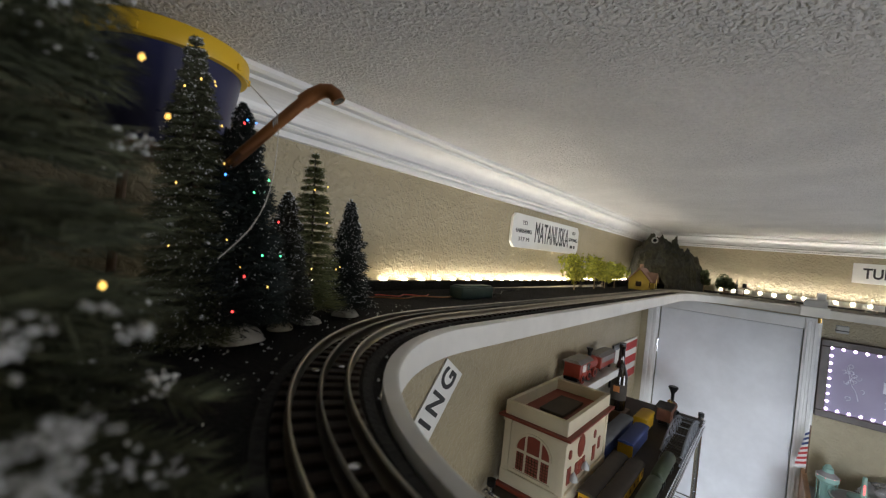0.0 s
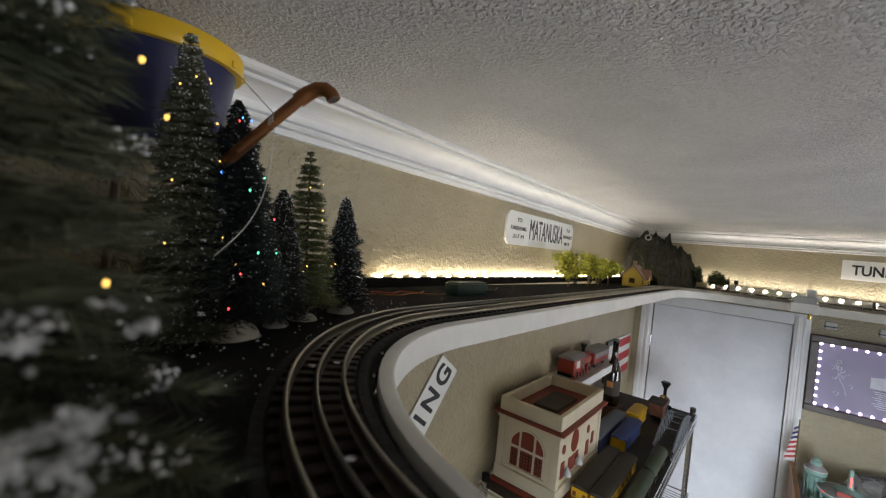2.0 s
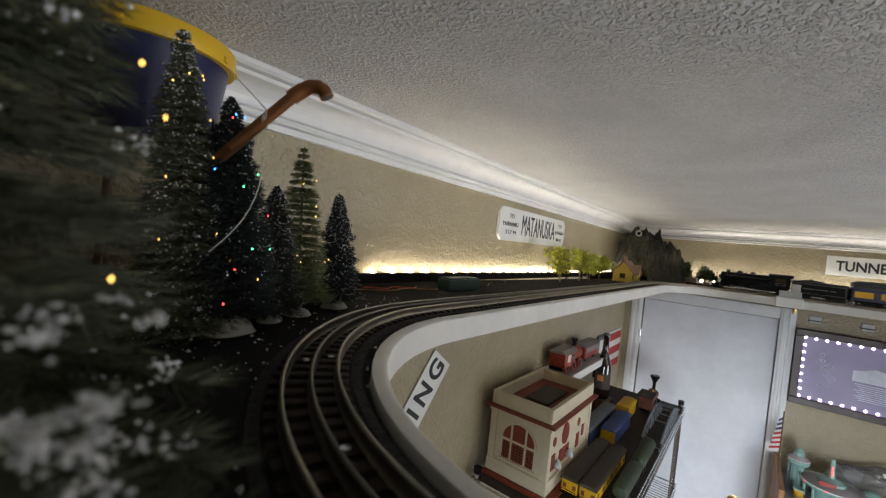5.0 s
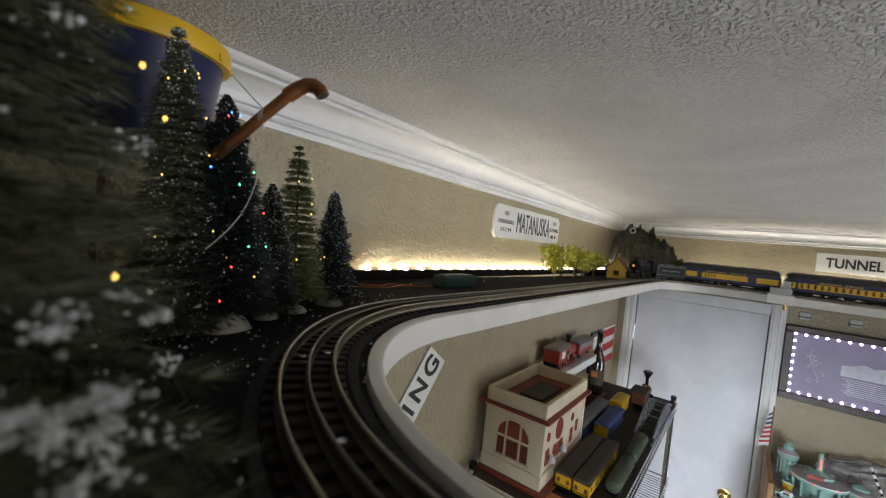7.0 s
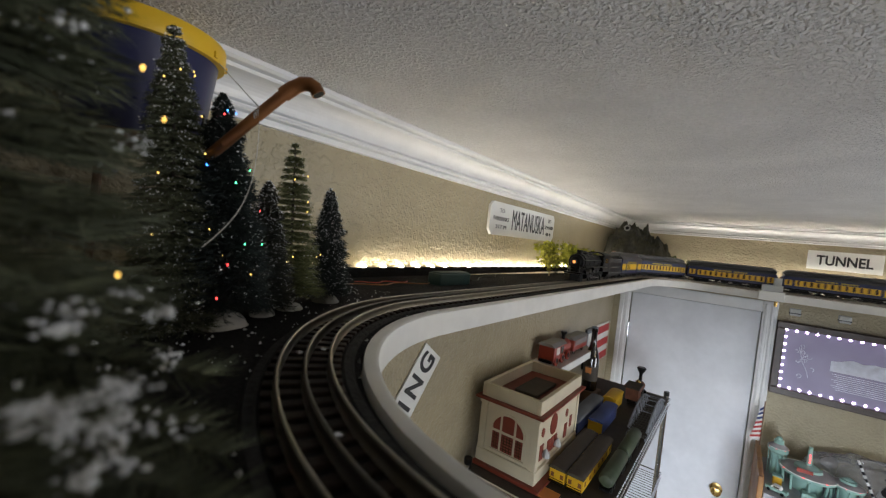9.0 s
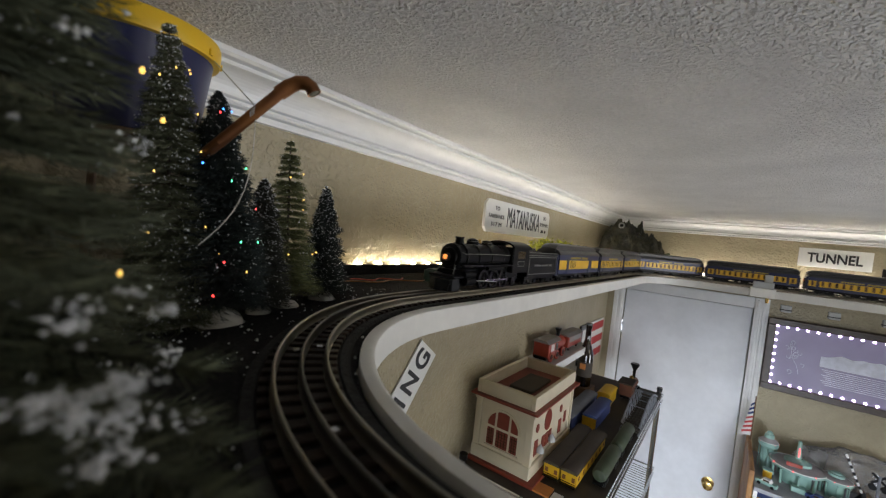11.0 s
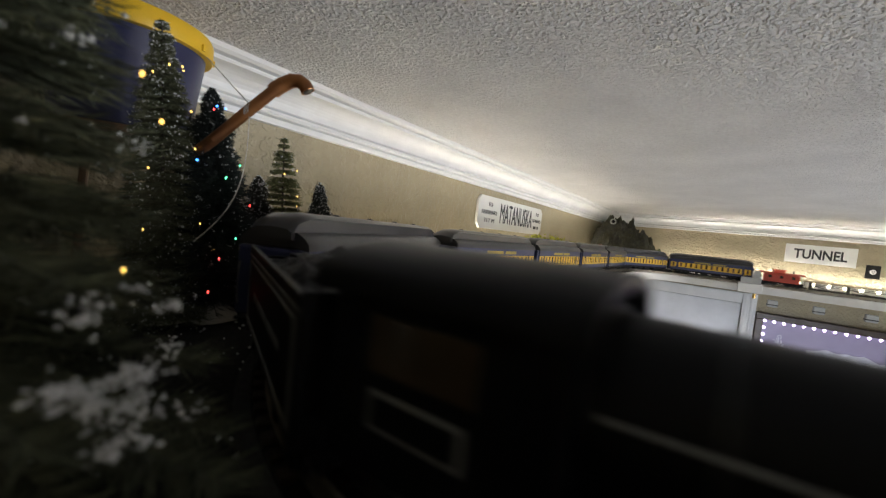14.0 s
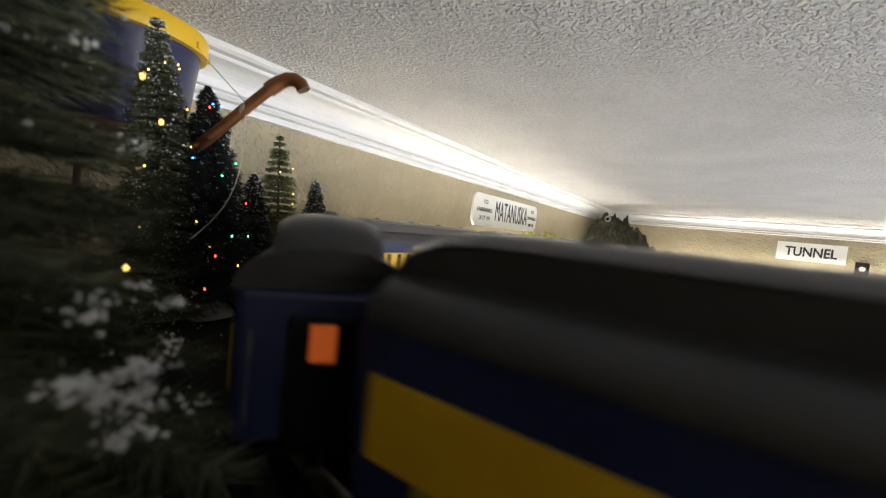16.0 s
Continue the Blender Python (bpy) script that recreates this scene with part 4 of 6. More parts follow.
def forest():
    rnd = random.Random(5)
    front = -60
    warm = [(front + rnd.uniform(-70, 70), rnd.uniform(0.15, 0.9), WARMB) for _ in range(14)]
    brush_tree("tall snowy green bottle-brush fir with warm lights", (-0.013, 0.217, ZS), 0.44, 0.098, GREENF, 150, 84, 1, 0.05, 0.0, 0.14, 0.02, 0.0007, flock=0.9, clusters=CLUMPS, boughs=BOUGHS, tiers=15, lights=[(front + a, f, WARMB) for a, f in ((10, 0.6), (25, 0.47), (20, 0.36), (35, 0.33), (5, 0.2))])
    brush_tree("snow-dusted green fir with warm fairy lights", (0.134, 0.404, ZS), 0.275, 0.053, GREEN, 170, 90, 2, 0.14, 0.02, 0.2, 0.03, 0.0005, tiers=26, lights=warm, lean=4)
    cols = [REDB, GREENB, BLUEB, GREENB, REDB, BLUEB, GREENB, WARMB]
    brush_tree("dark green fir with coloured fairy lights", (0.171, 0.392, ZS), 0.224, 0.057, DARKG, 140, 90, 3, 0.05, 0.024, 0.12, 0.1, 0.0005, lights=[(front + rnd.uniform(-80, 80), rnd.uniform(0.1, 0.95), cols[i % 8]) for i in range(13)], lean=4)
    brush_tree("small brown-green frosted fir", (0.226, 0.417, ZS), 0.150, 0.043, BROWNG, 90, 84, 4, 0.14, 0.014, 0.1, 0.08, 0.00045, lean=2)
    brush_tree("olive bottle-brush fir with warm lights", (0.268, 0.432, ZS), 0.204, 0.046, OLIVE, 84, 60, 6, 0.05, 0.016, 0.05, 0.1, 0.00045, tiers=24, lights=[(front + rnd.uniform(-60, 60), rnd.uniform(0.3, 0.9), WARMB) for i in range(7)], lean=3)
    brush_tree("dark green fir with frosted tips", (0.337, 0.452, ZS), 0.158, 0.042, DARKG, 72, 90, 7, 0.2, 0.018, 0.12, 0.1, 0.0005, lean=3)



# ---- things on the shelf ----
BUCKET = principled("navy_plastic", (0.014, 0.018, 0.07), 0.32, vary=0.08)
YRIM = principled("yellow_plastic", (0.72, 0.45, 0.02), 0.4, vary=0.06)
CORD = principled("pale_cord", (0.5, 0.48, 0.42), 0.8)
PAPER = principled("white_sign_board", (0.80, 0.80, 0.77), 0.45, vary=0.03)
INK = principled("black_sign_paint", (0.02, 0.02, 0.022), 0.5)
WOODP = principled("brown_wood", (0.16, 0.085, 0.04), 0.5, vary=0.3, scale=40, second=(0.10, 0.05, 0.025), mix_scale=20)
ROCKM = principled("grey_rock_plaster", (0.050, 0.050, 0.044), 0.95, vary=0.4, scale=60, bump=1.0, bump_scale=90, dist=0.01, second=(0.050, 0.046, 0.020), mix_scale=11)
LEAFY = principled("yellow_green_foliage", (0.40, 0.40, 0.045), 0.8, vary=0.3, scale=120, island=True)
LEAFG = principled("dull_green_foliage", (0.07, 0.09, 0.03), 0.8, vary=0.3, scale=120, island=True)
HOUSEY = principled("yellow_house_plastic", (0.62, 0.45, 0.08), 0.5)
HROOF = principled("brown_roof_plastic", (0.22, 0.12, 0.08), 0.6)
TEALBOX = principled("dark_teal_plastic", (0.012, 0.045, 0.042), 0.4)
LEDM = principled("glowing_led", (1.0, 0.85, 0.55), 0.4, emit=60, emit_colour=(1.0, 0.84, 0.55))
GREYM = principled("grey_metal", (0.42, 0.43, 0.42), 0.45, 0.3)


def tank():
    cx, cy = 0.141, 0.579
    t = thing("water_tank", "navy plastic tub with yellow rim as a water tower", "water tank", Matrix.Translation((cx, cy, ZS)))
    o = Z - ZS
    prof = [(0.060, o + 0.195), (0.064, o + 0.196), (0.077, o + 0.297), (0.0785, o + 0.298), (0.0785, o + 0.300), (0.075, o + 0.300), (0.062, o + 0.203)]
    part("tub", bm_lathe(prof, 64), BUCKET, t, "tapered navy plastic tub", True)
    part("rim", bm_lathe([(0.0775, o + 0.296), (0.0835, o + 0.2965), (0.0845, o + 0.300), (0.0845, o + 0.316), (0.083, o + 0.319), (0.0765, o + 0.319)], 64), YRIM, t, "bright yellow rim", True)
    for i in range(10):
        a = i * math.pi / 5 + 0.35
        part("rim_tab", bm_box(-0.003, 0.003, -0.002, 0.002, o + 0.299, o + 0.306, 0.0006), YRIM, t).matrix_basis = Matrix.Rotation(a, 4, "Z") @ Matrix.Translation((0.0848, 0, 0)) @ Matrix.Rotation(math.pi / 2, 4, "Z")
    part("ladder_slot", bm_box(0.0655, 0.070, -0.004, 0.004, o + 0.202, o + 0.235, 0.001), BLACKM, t, "dark vertical slot").matrix_basis = Matrix.Rotation(radians(-38), 4, "Z")
    part("platform", bm_cyl((0, 0, o + 0.187), (0, 0, o + 0.195), 0.066, n=32), WOODP, t)
    for a in range(4):
        ang = a * math.pi / 2 + 0.6
        part("leg", bm_cyl((0.052 * math.cos(ang), 0.052 * math.sin(ang), 0), (0.045 * math.cos(ang), 0.045 * math.sin(ang), o + 0.188), 0.004, n=10), WOODP, t)
    w = [(0.162, 0.500, 0.168), (0.168, 0.478, 0.171), (0.175, 0.464, 0.177), (0.185, 0.450, 0.193), (0.205, 0.426, 0.225), (0.2240, 0.4035, 0.2545), (0.2290, 0.3980, 0.2605), (0.2345, 0.3920, 0.2655), (0.2400, 0.3855, 0.2660), (0.2440, 0.3810, 0.2625), (0.2465, 0.3780, 0.2560)]
    nearer = (0.97, 0.93, 0.86) + (0.82,) * 8
    w = [(x * k, y * k, 0.1185 + (z - 0.1185) * k) for (x, y, z), k in zip(w, nearer)]
    pts = [(x - cx, y - cy, z + o) for x, y, z in w]
    pp = part("spout", bm_tube(pts[:6], 0.0050, 16), COPPER, t, "bent copper spout pipe", True)
    part("elbow", bm_tube(pts[5:], 0.0062, 16), COPPER, pp, "copper elbow fitting", True)
    e0 = Vector(pts[-1]) - Vector(pts[-2])
    # black disc on the closed pipe end imitates the shade of a hollow
    part("bore_disc", bm_cyl(Vector(pts[-1]) - e0 * 0.05, Vector(pts[-1]) + e0 * 0.03, 0.0050, n=16), BLACK, pp, "black disc imitating the dark pipe hollow")
    part("collar", bm_tube([Vector(pts[5]).lerp(Vector(pts[4]), 0.12), pts[5], pts[6]], 0.0065, 16), COPPER, pp, smooth=True)
    a, b = Vector((0.060, -0.058, o + 0.297)), Vector(pts[4]).lerp(Vector(pts[5]), 0.1) + Vector((0, 0, 0.005))
    part("cord", bm_tube([a.lerp(b, k / 6) for k in range(7)], 0.0005, 6), CORD, t, "thin pale cord")
    c = Vector((-0.012, -0.239, o + 0.089))
    part("cord", bm_tube([b.lerp(c, k / 12) + Vector((0.012, -0.004, -0.014)) * math.sin(k / 12 * math.pi) for k in range(13)], 0.0004, 6), CORD, t, "thin pale cord")
    for k in range(3):
        q = Vector(pts[4]).lerp(Vector(pts[5]), 0.02 + 0.06 * k)
        part("cord_wrap", bm_tube([q + Vector((0.0054 * math.cos(s) * 0.8, 0.0054 * math.cos(s) * 0.6, 0.0054 * math.sin(s))) for s in [i * math.pi / 6 for i in range(13)]], 0.0005, 5), CORD, t)


def signs():
    s = thing("station_sign", "white station name board with chamfered corners and black letters", "sign", Matrix.Translation((1.39, WA - 0.001, Z + 0.1935)) @ ON_A)
    w, h, c = 0.278, 0.0565, 0.018
    out = [(-w + c, -h), (w - c, -h), (w, -h + c), (w, h - c), (w - c, h), (-w + c, h), (-w, h - c), (-w, -h + c)]
    part("board", bm_prism(out, "z", 0, 0.009), PAPER, s)
    def put(text, size, x, y, wid):
        lettering(text, size, INK, s, Matrix.Translation((x, y, 0.0096)), width=wid)
    put("MATANUSKA", 0.104, 0.024, 0.0, 0.290)
    put("TO", 0.020, -0.198, 0.028, 0.032)
    put("FAIRBANKS", 0.020, -0.200, 0.0, 0.108)
    put("317 M", 0.020, -0.198, -0.028, 0.075)
    put("TO", 0.020, 0.222, 0.028, 0.032)
    put("SEWARD", 0.020, 0.222, 0.0, 0.09)
    part("number_bar", bm_box(0.195, 0.22, -0.034, -0.022, 0.009, 0.0098), INK, s)
    part("number_bar", bm_box(0.232, 0.245, -0.034, -0.022, 0.009, 0.0098), INK, s)
    t = thing("tunnel_sign", "white board reading TUNNEL in dark letters on the wall", "sign", Matrix.Translation((WB - 0.001, -0.437, Z + 0.192)) @ ON_B)
    part("board", bm_box(-0.144, 0.144, -0.051, 0.051, 0, 0.006, 0.001), PAPER, t)
    lettering("TUNNEL", 0.072, INK, t, Matrix.Translation((0.0, -0.002, 0.0066)), width=0.215, bold=0.025)
    x = thing("crossing_sign", "white diagonal crossing board with black letters", "sign", Matrix.Translation((0.887, WA - 0.001, Z - 0.2175)) @ ON_A @ pose(0, 0, 0, 0, 0, 52.3))
    part("board", bm_box(-0.40, 0.0, -0.047, 0.047, 0, 0.005, 0.001), PAPER, x)
    for ch, px in (("G", -0.040), ("N", -0.114), ("I", -0.172)):
        lettering(ch, 0.082, INK, x, Matrix.Translation((px, 0, 0.0056)), bold=0.025)
    p = thing("power_outlet", "white power socket in a black wall plate", "outlet", Matrix.Translation((WB - 0.001, -0.645, Z + 0.130)) @ ON_B)
    part("plate", bm_box(-0.027, 0.027, -0.035, 0.035, 0, 0.006, 0.002), BLACKM, p)
    part("socket", bm_lathe([(0.0125, 0.006), (0.012, 0.0078), (0.002, 0.008)], 20), PAPER, p, "round white socket")
    for sx in (-0.0045, 0.0045):
        part("slot", bm_box(sx - 0.001, sx + 0.001, -0.001, 0.006, 0.0079, 0.0084), INK, p)
    part("slot", bm_box(-0.0015, 0.0015, -0.007, -0.004, 0.0079, 0.0084), INK, p)


def led_strips():
    s = thing("led_strip", "warm white light strip along the shelf back", "light strip")
    part("tape", bm_box(0.3, WB - 0.05, WA - 0.012, WA - 0.010, ZS, ZS + 0.012), PAPER, s)
    for i in range(40):
        x = 0.406 + i * 0.0615
        part("led", bm_box(x - 0.006, x + 0.006, WA - 0.0105, WA - 0.0065, ZS + 0.017, ZS + 0.0235, 0.001), LEDM, s, "glowing led")
    s = thing("led_strip", "warm white light strip along the door wall shelf", "light strip")
    part("tape", bm_box(WB - 0.026, WB - 0.022, -1.6, 0.28, ZS, ZS + 0.03), PAPER, s)
    for i in range(30):
        y = 0.25 - i * 0.0615
        part("led", bm_box(WB - 0.028, WB - 0.0262, y - 0.006, y + 0.006, ZS + 0.014, ZS + 0.026, 0.0006), LEDM, s)


def leaf_tree(label, base, h, r, mat, seed, trunk=True):
    rnd = random.Random(seed)
    t = thing("model_tree", label, "tree", Matrix.Translation(base), group="small model trees")
    bm = bm_cyl((0, 0, 0), (0, 0, h * 0.55), 0.0028, 0.0014, 8)
    for k in range(4):
        a = rnd.uniform(0, 6.28)
        bm_cyl((0, 0, h * rnd.uniform(0.32, 0.5)), (r * 0.6 * math.cos(a), r * 0.6 * math.sin(a), h * rnd.uniform(0.6, 0.8)), 0.0012, 0.0006, 6, bm=bm)
    part("trunk", bm, LIGHTW, t)
    vs, fs = [], []
    clumps = [(Vector((rnd.gauss(0, 0.45) * r, rnd.gauss(0, 0.45) * r, h * 0.68 + rnd.uniform(-0.28, 0.26) * h)), rnd.uniform(0.4, 0.65) * r) for _ in range(18)]
    for c, cr in clumps:
        for k in range(90):
            d = Vector((rnd.gauss(0, 1), rnd.gauss(0, 1), rnd.gauss(0, 0.8))).normalized() * cr * rnd.uniform(0.5, 1.1)
            p = c + d
            s = 0.0048
            a, b = Vector((rnd.uniform(-1, 1), rnd.uniform(-1, 1), rnd.uniform(-1, 1))) * s, Vector((rnd.uniform(-1, 1), rnd.uniform(-1, 1), rnd.uniform(-1, 1))) * s
            q = len(vs)
            vs.extend([p + a, p + b, p - a, p - b])
            fs.append((q, q + 1, q + 2, q + 3))
    me = bpy.data.meshes.new("crown")
    me.from_pydata(vs, [], fs)
    me.materials.append(mat)
    ob = new("crown", me)
    ob.parent = t
    tagged(ob, kind="stuff")


LIGHTW = principled("tan_twig", (0.30, 0.22, 0.12), 0.7)


def village():
    y = 0.548
    for i, (x, h, r, mat) in enumerate(((1.375, 0.116, 0.046, LEAFY), (1.575, 0.112, 0.044, LEAFY), (1.70, 0.106, 0.038, LEAFY), (1.83, 0.102, 0.036, LEAFY), (1.76, 0.10, 0.036, LEAFY))):
        leaf_tree("small yellow-green model tree on the shelf", (x, y + (0.03 if i == 4 else 0), ZS), h, r, mat, 20 + i)
    for i, (x, h) in enumerate(((1.49, 0.105), (1.66, 0.11), (1.79, 0.118), (1.92, 0.112))):
        brush_tree("tiny dark green model fir", (x, y + 0.02, ZS), h, 0.014, DARKG, 26, 16, 30 + i, 0.05, 0.0, 0.1, 0.06, 0.0006)
    for i, (yy, h, r) in enumerate(((0.305, 0.115, 0.032), (0.215, 0.105, 0.038))):
        leaf_tree("dull green model tree beside the mountain", (2.62, yy, ZS), h, r, LEAFG, 40 + i)
    brush_tree("tiny dark green model fir", (2.58, 0.158, ZS), 0.088, 0.014, DARKG, 24, 16, 45, 0.05, 0.0, 0.1, 0.06, 0.0006)
    lp = thing("model_signal", "tiny black model railway signal", "signal", Matrix.Translation((2.58, 0.125, ZS)))
    part("mast", bm_cyl((0, 0, 0), (0, 0, 0.06), 0.002, n=8), BLACK, lp)
    part("head", bm_box(-0.004, 0.004, -0.009, 0.009, 0.048, 0.07, 0.001), BLACK, lp)
    deer = thing("model_deer", "tiny brown model deer", "figurine", Matrix.Translation((2.56, 0.195, ZS)))
    bm = bm_box(-0.004, 0.004, -0.012, 0.012, 0.014, 0.022, 0.002)
    for a, b in ((-0.003, -0.01), (0.003, -0.01), (-0.003, 0.01), (0.003, 0.01)):
        bm_cyl((a, b, 0), (a, b, 0.015), 0.0012, n=6, bm=bm)
    bm_cyl((0, 0.010, 0.02), (0, 0.016, 0.032), 0.0025, 0.0018, 8, bm=bm)
    bm_cyl((0, 0.014, 0.032), (0, 0.022, 0.031), 0.0028, 0.0015, 8, bm=bm)
    part("figure", bm, WOODP, deer)
    # yellow house
    h = thing("model_house", "yellow model house with brown gabled roof", "house", Matrix.Translation((1.99, 0.475, ZS)))
    part("wall", bm_prism([(-0.042, 0), (0.042, 0), (0.042, 0.048), (0, 0.092), (-0.042, 0.048)], "x", -0.055, 0.055), HOUSEY, h)
    for s in (-1, 1):
        bm = bm_prism([(0, 0.101), (s * 0.052, 0.042), (s * 0.052, 0.036), (0, 0.095)], "x", -0.062, 0.062)
        part("roof", bm, HROOF, h, "brown roof slope")
    part("gable", bm_prism([(-0.024, 0), (0.024, 0), (0.024, 0.044), (0, 0.076), (-0.024, 0.044)], "y", -0.058, -0.02), HOUSEY, h)
    for s in (-1, 1):
        part("gable_roof", bm_prism([(0, 0.083), (s * 0.031, 0.040), (s * 0.031, 0.036), (0, 0.077)], "y", -0.064, 0.0), HROOF, h)
    part("chimney", bm_box(-0.008, 0.008, 0.0, 0.014, 0.088, 0.118, 0.001), HROOF, h)
    for x in (-0.043, 0.043):
        part("window", bm_box(x - 0.006, x + 0.006, -0.0432, -0.042, 0.016, 0.036), WINDOW, h)
    part("window", bm_box(-0.0562, -0.055, -0.012, 0.012, 0.016, 0.038), WINDOW, h)
    part("window", bm_box(-0.006, 0.006, -0.0592, -0.058, 0.014, 0.034), WINDOW, h)
    for i, x in enumerate((1.90, 1.96, 2.07)):
        f = thing("model_shrub", "tiny dark model shrub by the house", "shrub", Matrix.Translation((x, 0.408, ZS)), group="shrubs")
        bm = bmesh.new()
        bmesh.ops.create_icosphere(bm, subdivisions=3, radius=0.008)
        for v in bm.verts:
            v.co *= 1 + 0.6 * noise.noise(v.co * 260 + Vector((i * 9, 0, 0)))
            v.co.z += 0.006
        part("foliage", bm, LEAFG, f)
    # mountain with a tunnel mouth
    m = thing("model_mountain", "dark grey model mountain with tunnel mouth in the shelf corner", "mountain", Matrix.Translation((2.64, 0.49, ZS)))
    bm = bmesh.new()
    n = 60
    grid = []
    for j in range(n + 1):
        row = []
        for i in range(n + 1):
            x, yy = -0.26 + 0.54 * i / n, -0.20 + 0.38 * j / n
            d = math.hypot(x / 0.27, (yy - 0.02) / 0.20)
            k = max(0.0, 1 - d ** 3.2)
            z = 0.30 * k ** 0.55 * (0.78 + 0.20 * (yy / 0.2))
            z += k * 0.10 * noise.fractal(Vector((x * 11, yy * 11, 3)), 0.8, 2.0, 6)
            z += k ** 0.5 * 0.030 * noise.noise(Vector((x * 30, yy * 30, z * 25)))
            row.append(bm.verts.new((x + 0.012 * noise.noise(Vector((x * 40, yy * 40, 1))), min(yy + 0.012 * noise.noise(Vector((x * 40, yy * 40, 8))), WA - 0.49 - 0.004), max(z, 0))))
        grid.append(row)
    for j in range(n):
        for i in range(n):
            bm.faces.new((grid[j][i], grid[j][i + 1], grid[j + 1][i + 1], grid[j + 1][i]))
    part("rock", bm, ROCKM, m, "craggy dark grey rock")
    part("portal", bm_tube([(-0.155 + 0.0, 0.055 + 0.014 * math.cos(a), 0.262 + 0.014 * math.sin(a)) for a in [i * math.pi / 10 for i in range(21)]], 0.0045, 8), GREYM, m, "round grey tunnel ring")
    # solid black plug imitates the shade inside the ring
    part("portal_plug", bm_cyl((-0.156, 0.055, 0.262), (-0.10, 0.055, 0.262), 0.012, n=20), BLACK, m)
    part("crag", bm_box(-0.158, -0.05, 0.01, 0.11, 0.17, 0.255, 0.012), ROCKM, m)
    brush_tree("tiny dark model fir on the mountain", (2.60, 0.455, ZS + 0.215), 0.09, 0.012, DARKG, 22, 14, 52, 0.02, 0.0, 0.1, 0.05, 0.0006)
    b = thing("accessory_box", "dark teal plastic power box beside the track", "box", pose(0.716, 0.517, ZS, 0, 0, -2))
    part("case", bm_box(-0.056, 0.056, -0.018, 0.018, 0, 0.026, 0.003), TEALBOX, b)
    part("lid", bm_box(-0.052, 0.052, -0.015, 0.015, 0.0255, 0.029, 0.002), TEALBOX, b)
    for i, (a, c, col) in enumerate((((0.45, 0.56, 0.002), (0.66, 0.53, 0.003), COPPER), ((0.50, 0.58, 0.002), (0.63, 0.56, 0.002), ORED), ((0.78, 0.52, 0.003), (1.1, 0.60, 0.003), BLACK))):
        w = thing("wire", "thin loose wire lying on the ballast", "wire", group="wires")
        a, c = Vector(a), Vector(c)
        part("strand", bm_tube([a.lerp(c, k / 14) + Vector((0, 0.010 * math.sin(k * 0.9 + i), 0)) + Vector((0, 0, ZS)) for k in range(15)], 0.0012, 6), col, w)
    # white flecks of flock strewn on the ballast
    rnd = random.Random(9)
    vs, fs = [], []
    for _ in range(520):
        x, yy = rnd.uniform(0.0, 0.5), rnd.uniform(0.05, 0.5)
        d = math.hypot(x - CXN, yy - CY)
        if yy < FA and x > CXN or d < R + 0.034 and not 0.308 > d > 0.288 or d < 0.288:
            continue
        s = rnd.choice((0.0006, 0.0008, 0.001, 0.0012, 0.002))
        q = len(vs)
        for dd in ((1, 0, 0), (-0.6, 0.9, 0), (-0.6, -0.8, 0), (0, 0, 1.2)):
            vs.append(Vector((x, yy, ZS + 0.0002)) + Vector(dd) * s * rnd.uniform(0.6, 1.3))
        fs.extend([(q, q + 1, q + 3), (q + 1, q + 2, q + 3), (q + 2, q, q + 3)])
    me = bpy.data.meshes.new("snow_flecks")
    me.from_pydata(vs, [], fs)
    me.materials.append(SNOW)
    tagged(new("snow_flecks", me), "white flock flecks strewn over the black ballast", "flock", kind="stuff")
    # hinge block of the lift-out bridge and clips under the far shelf
    g = thing("bridge_bracket", "grey metal bracket block on the shelf edge", "bracket", Matrix.Translation((FB - 0.004, -0.122, ZS)))
    part("base", bm_box(-0.012, 0.03, -0.046, 0.042, -0.028, 0.012, 0.002), PAPER, g)
    part("block", bm_box(-0.008, 0.02, -0.038, 0.034, 0.012, 0.040, 0.002), GREYM, g)
    part("upright", bm_box(-0.006, 0.016, -0.032, -0.004, 0.040, 0.072, 0.002), GREYM, g)
    part("latch", bm_lathe([(0.006, -0.05), (0.006, -0.03), (0.003, -0.028)], 14, m=Matrix.Translation((-0.004, -0.02, 0))), BRASS, g, "small brass latch", True)
    for yy in (-0.209, -0.358, -0.51):
        c = thing("shelf_clip", "white clip light under the shelf edge", "clip", Matrix.Translation((FB + 0.01, yy, ZS - 0.066)), group="clips")
        part("body", bm_box(-0.011, 0.011, -0.018, 0.018, -0.012, 0.018, 0.003), GREYM, c)
        part("band", bm_box(-0.0125, 0.0125, -0.019, 0.019, -0.004, 0.0, 0.0005), INK, c)


# ---- rack below the shelf ----
CREAM = principled("cream_plastic", (0.62, 0.55, 0.40), 0.5, vary=0.06, scale=15)
BRICK = principled("brick_red_plastic", (0.20, 0.032, 0.015), 0.5, vary=0.12)
CABY = principled("yellow_car_plastic", (0.62, 0.36, 0.01), 0.45, vary=0.08)
DKROOF = principled("dark_brown_roof", (0.045, 0.035, 0.025), 0.7, vary=0.2)
DGREEN = principled("dark_green_car", (0.035, 0.05, 0.025), 0.6, vary=0.2)
BLUEC = principled("blue_car_plastic", (0.03, 0.05, 0.16), 0.5, vary=0.1)
GREYC = principled("grey_blue_roof", (0.16, 0.17, 0.19), 0.6, vary=0.1)
RUST = principled("rust_brown_metal", (0.16, 0.055, 0.025), 0.6, vary=0.25)
REDT = principled("red_tin_toy", (0.30, 0.040, 0.022), 0.35, vary=0.1)
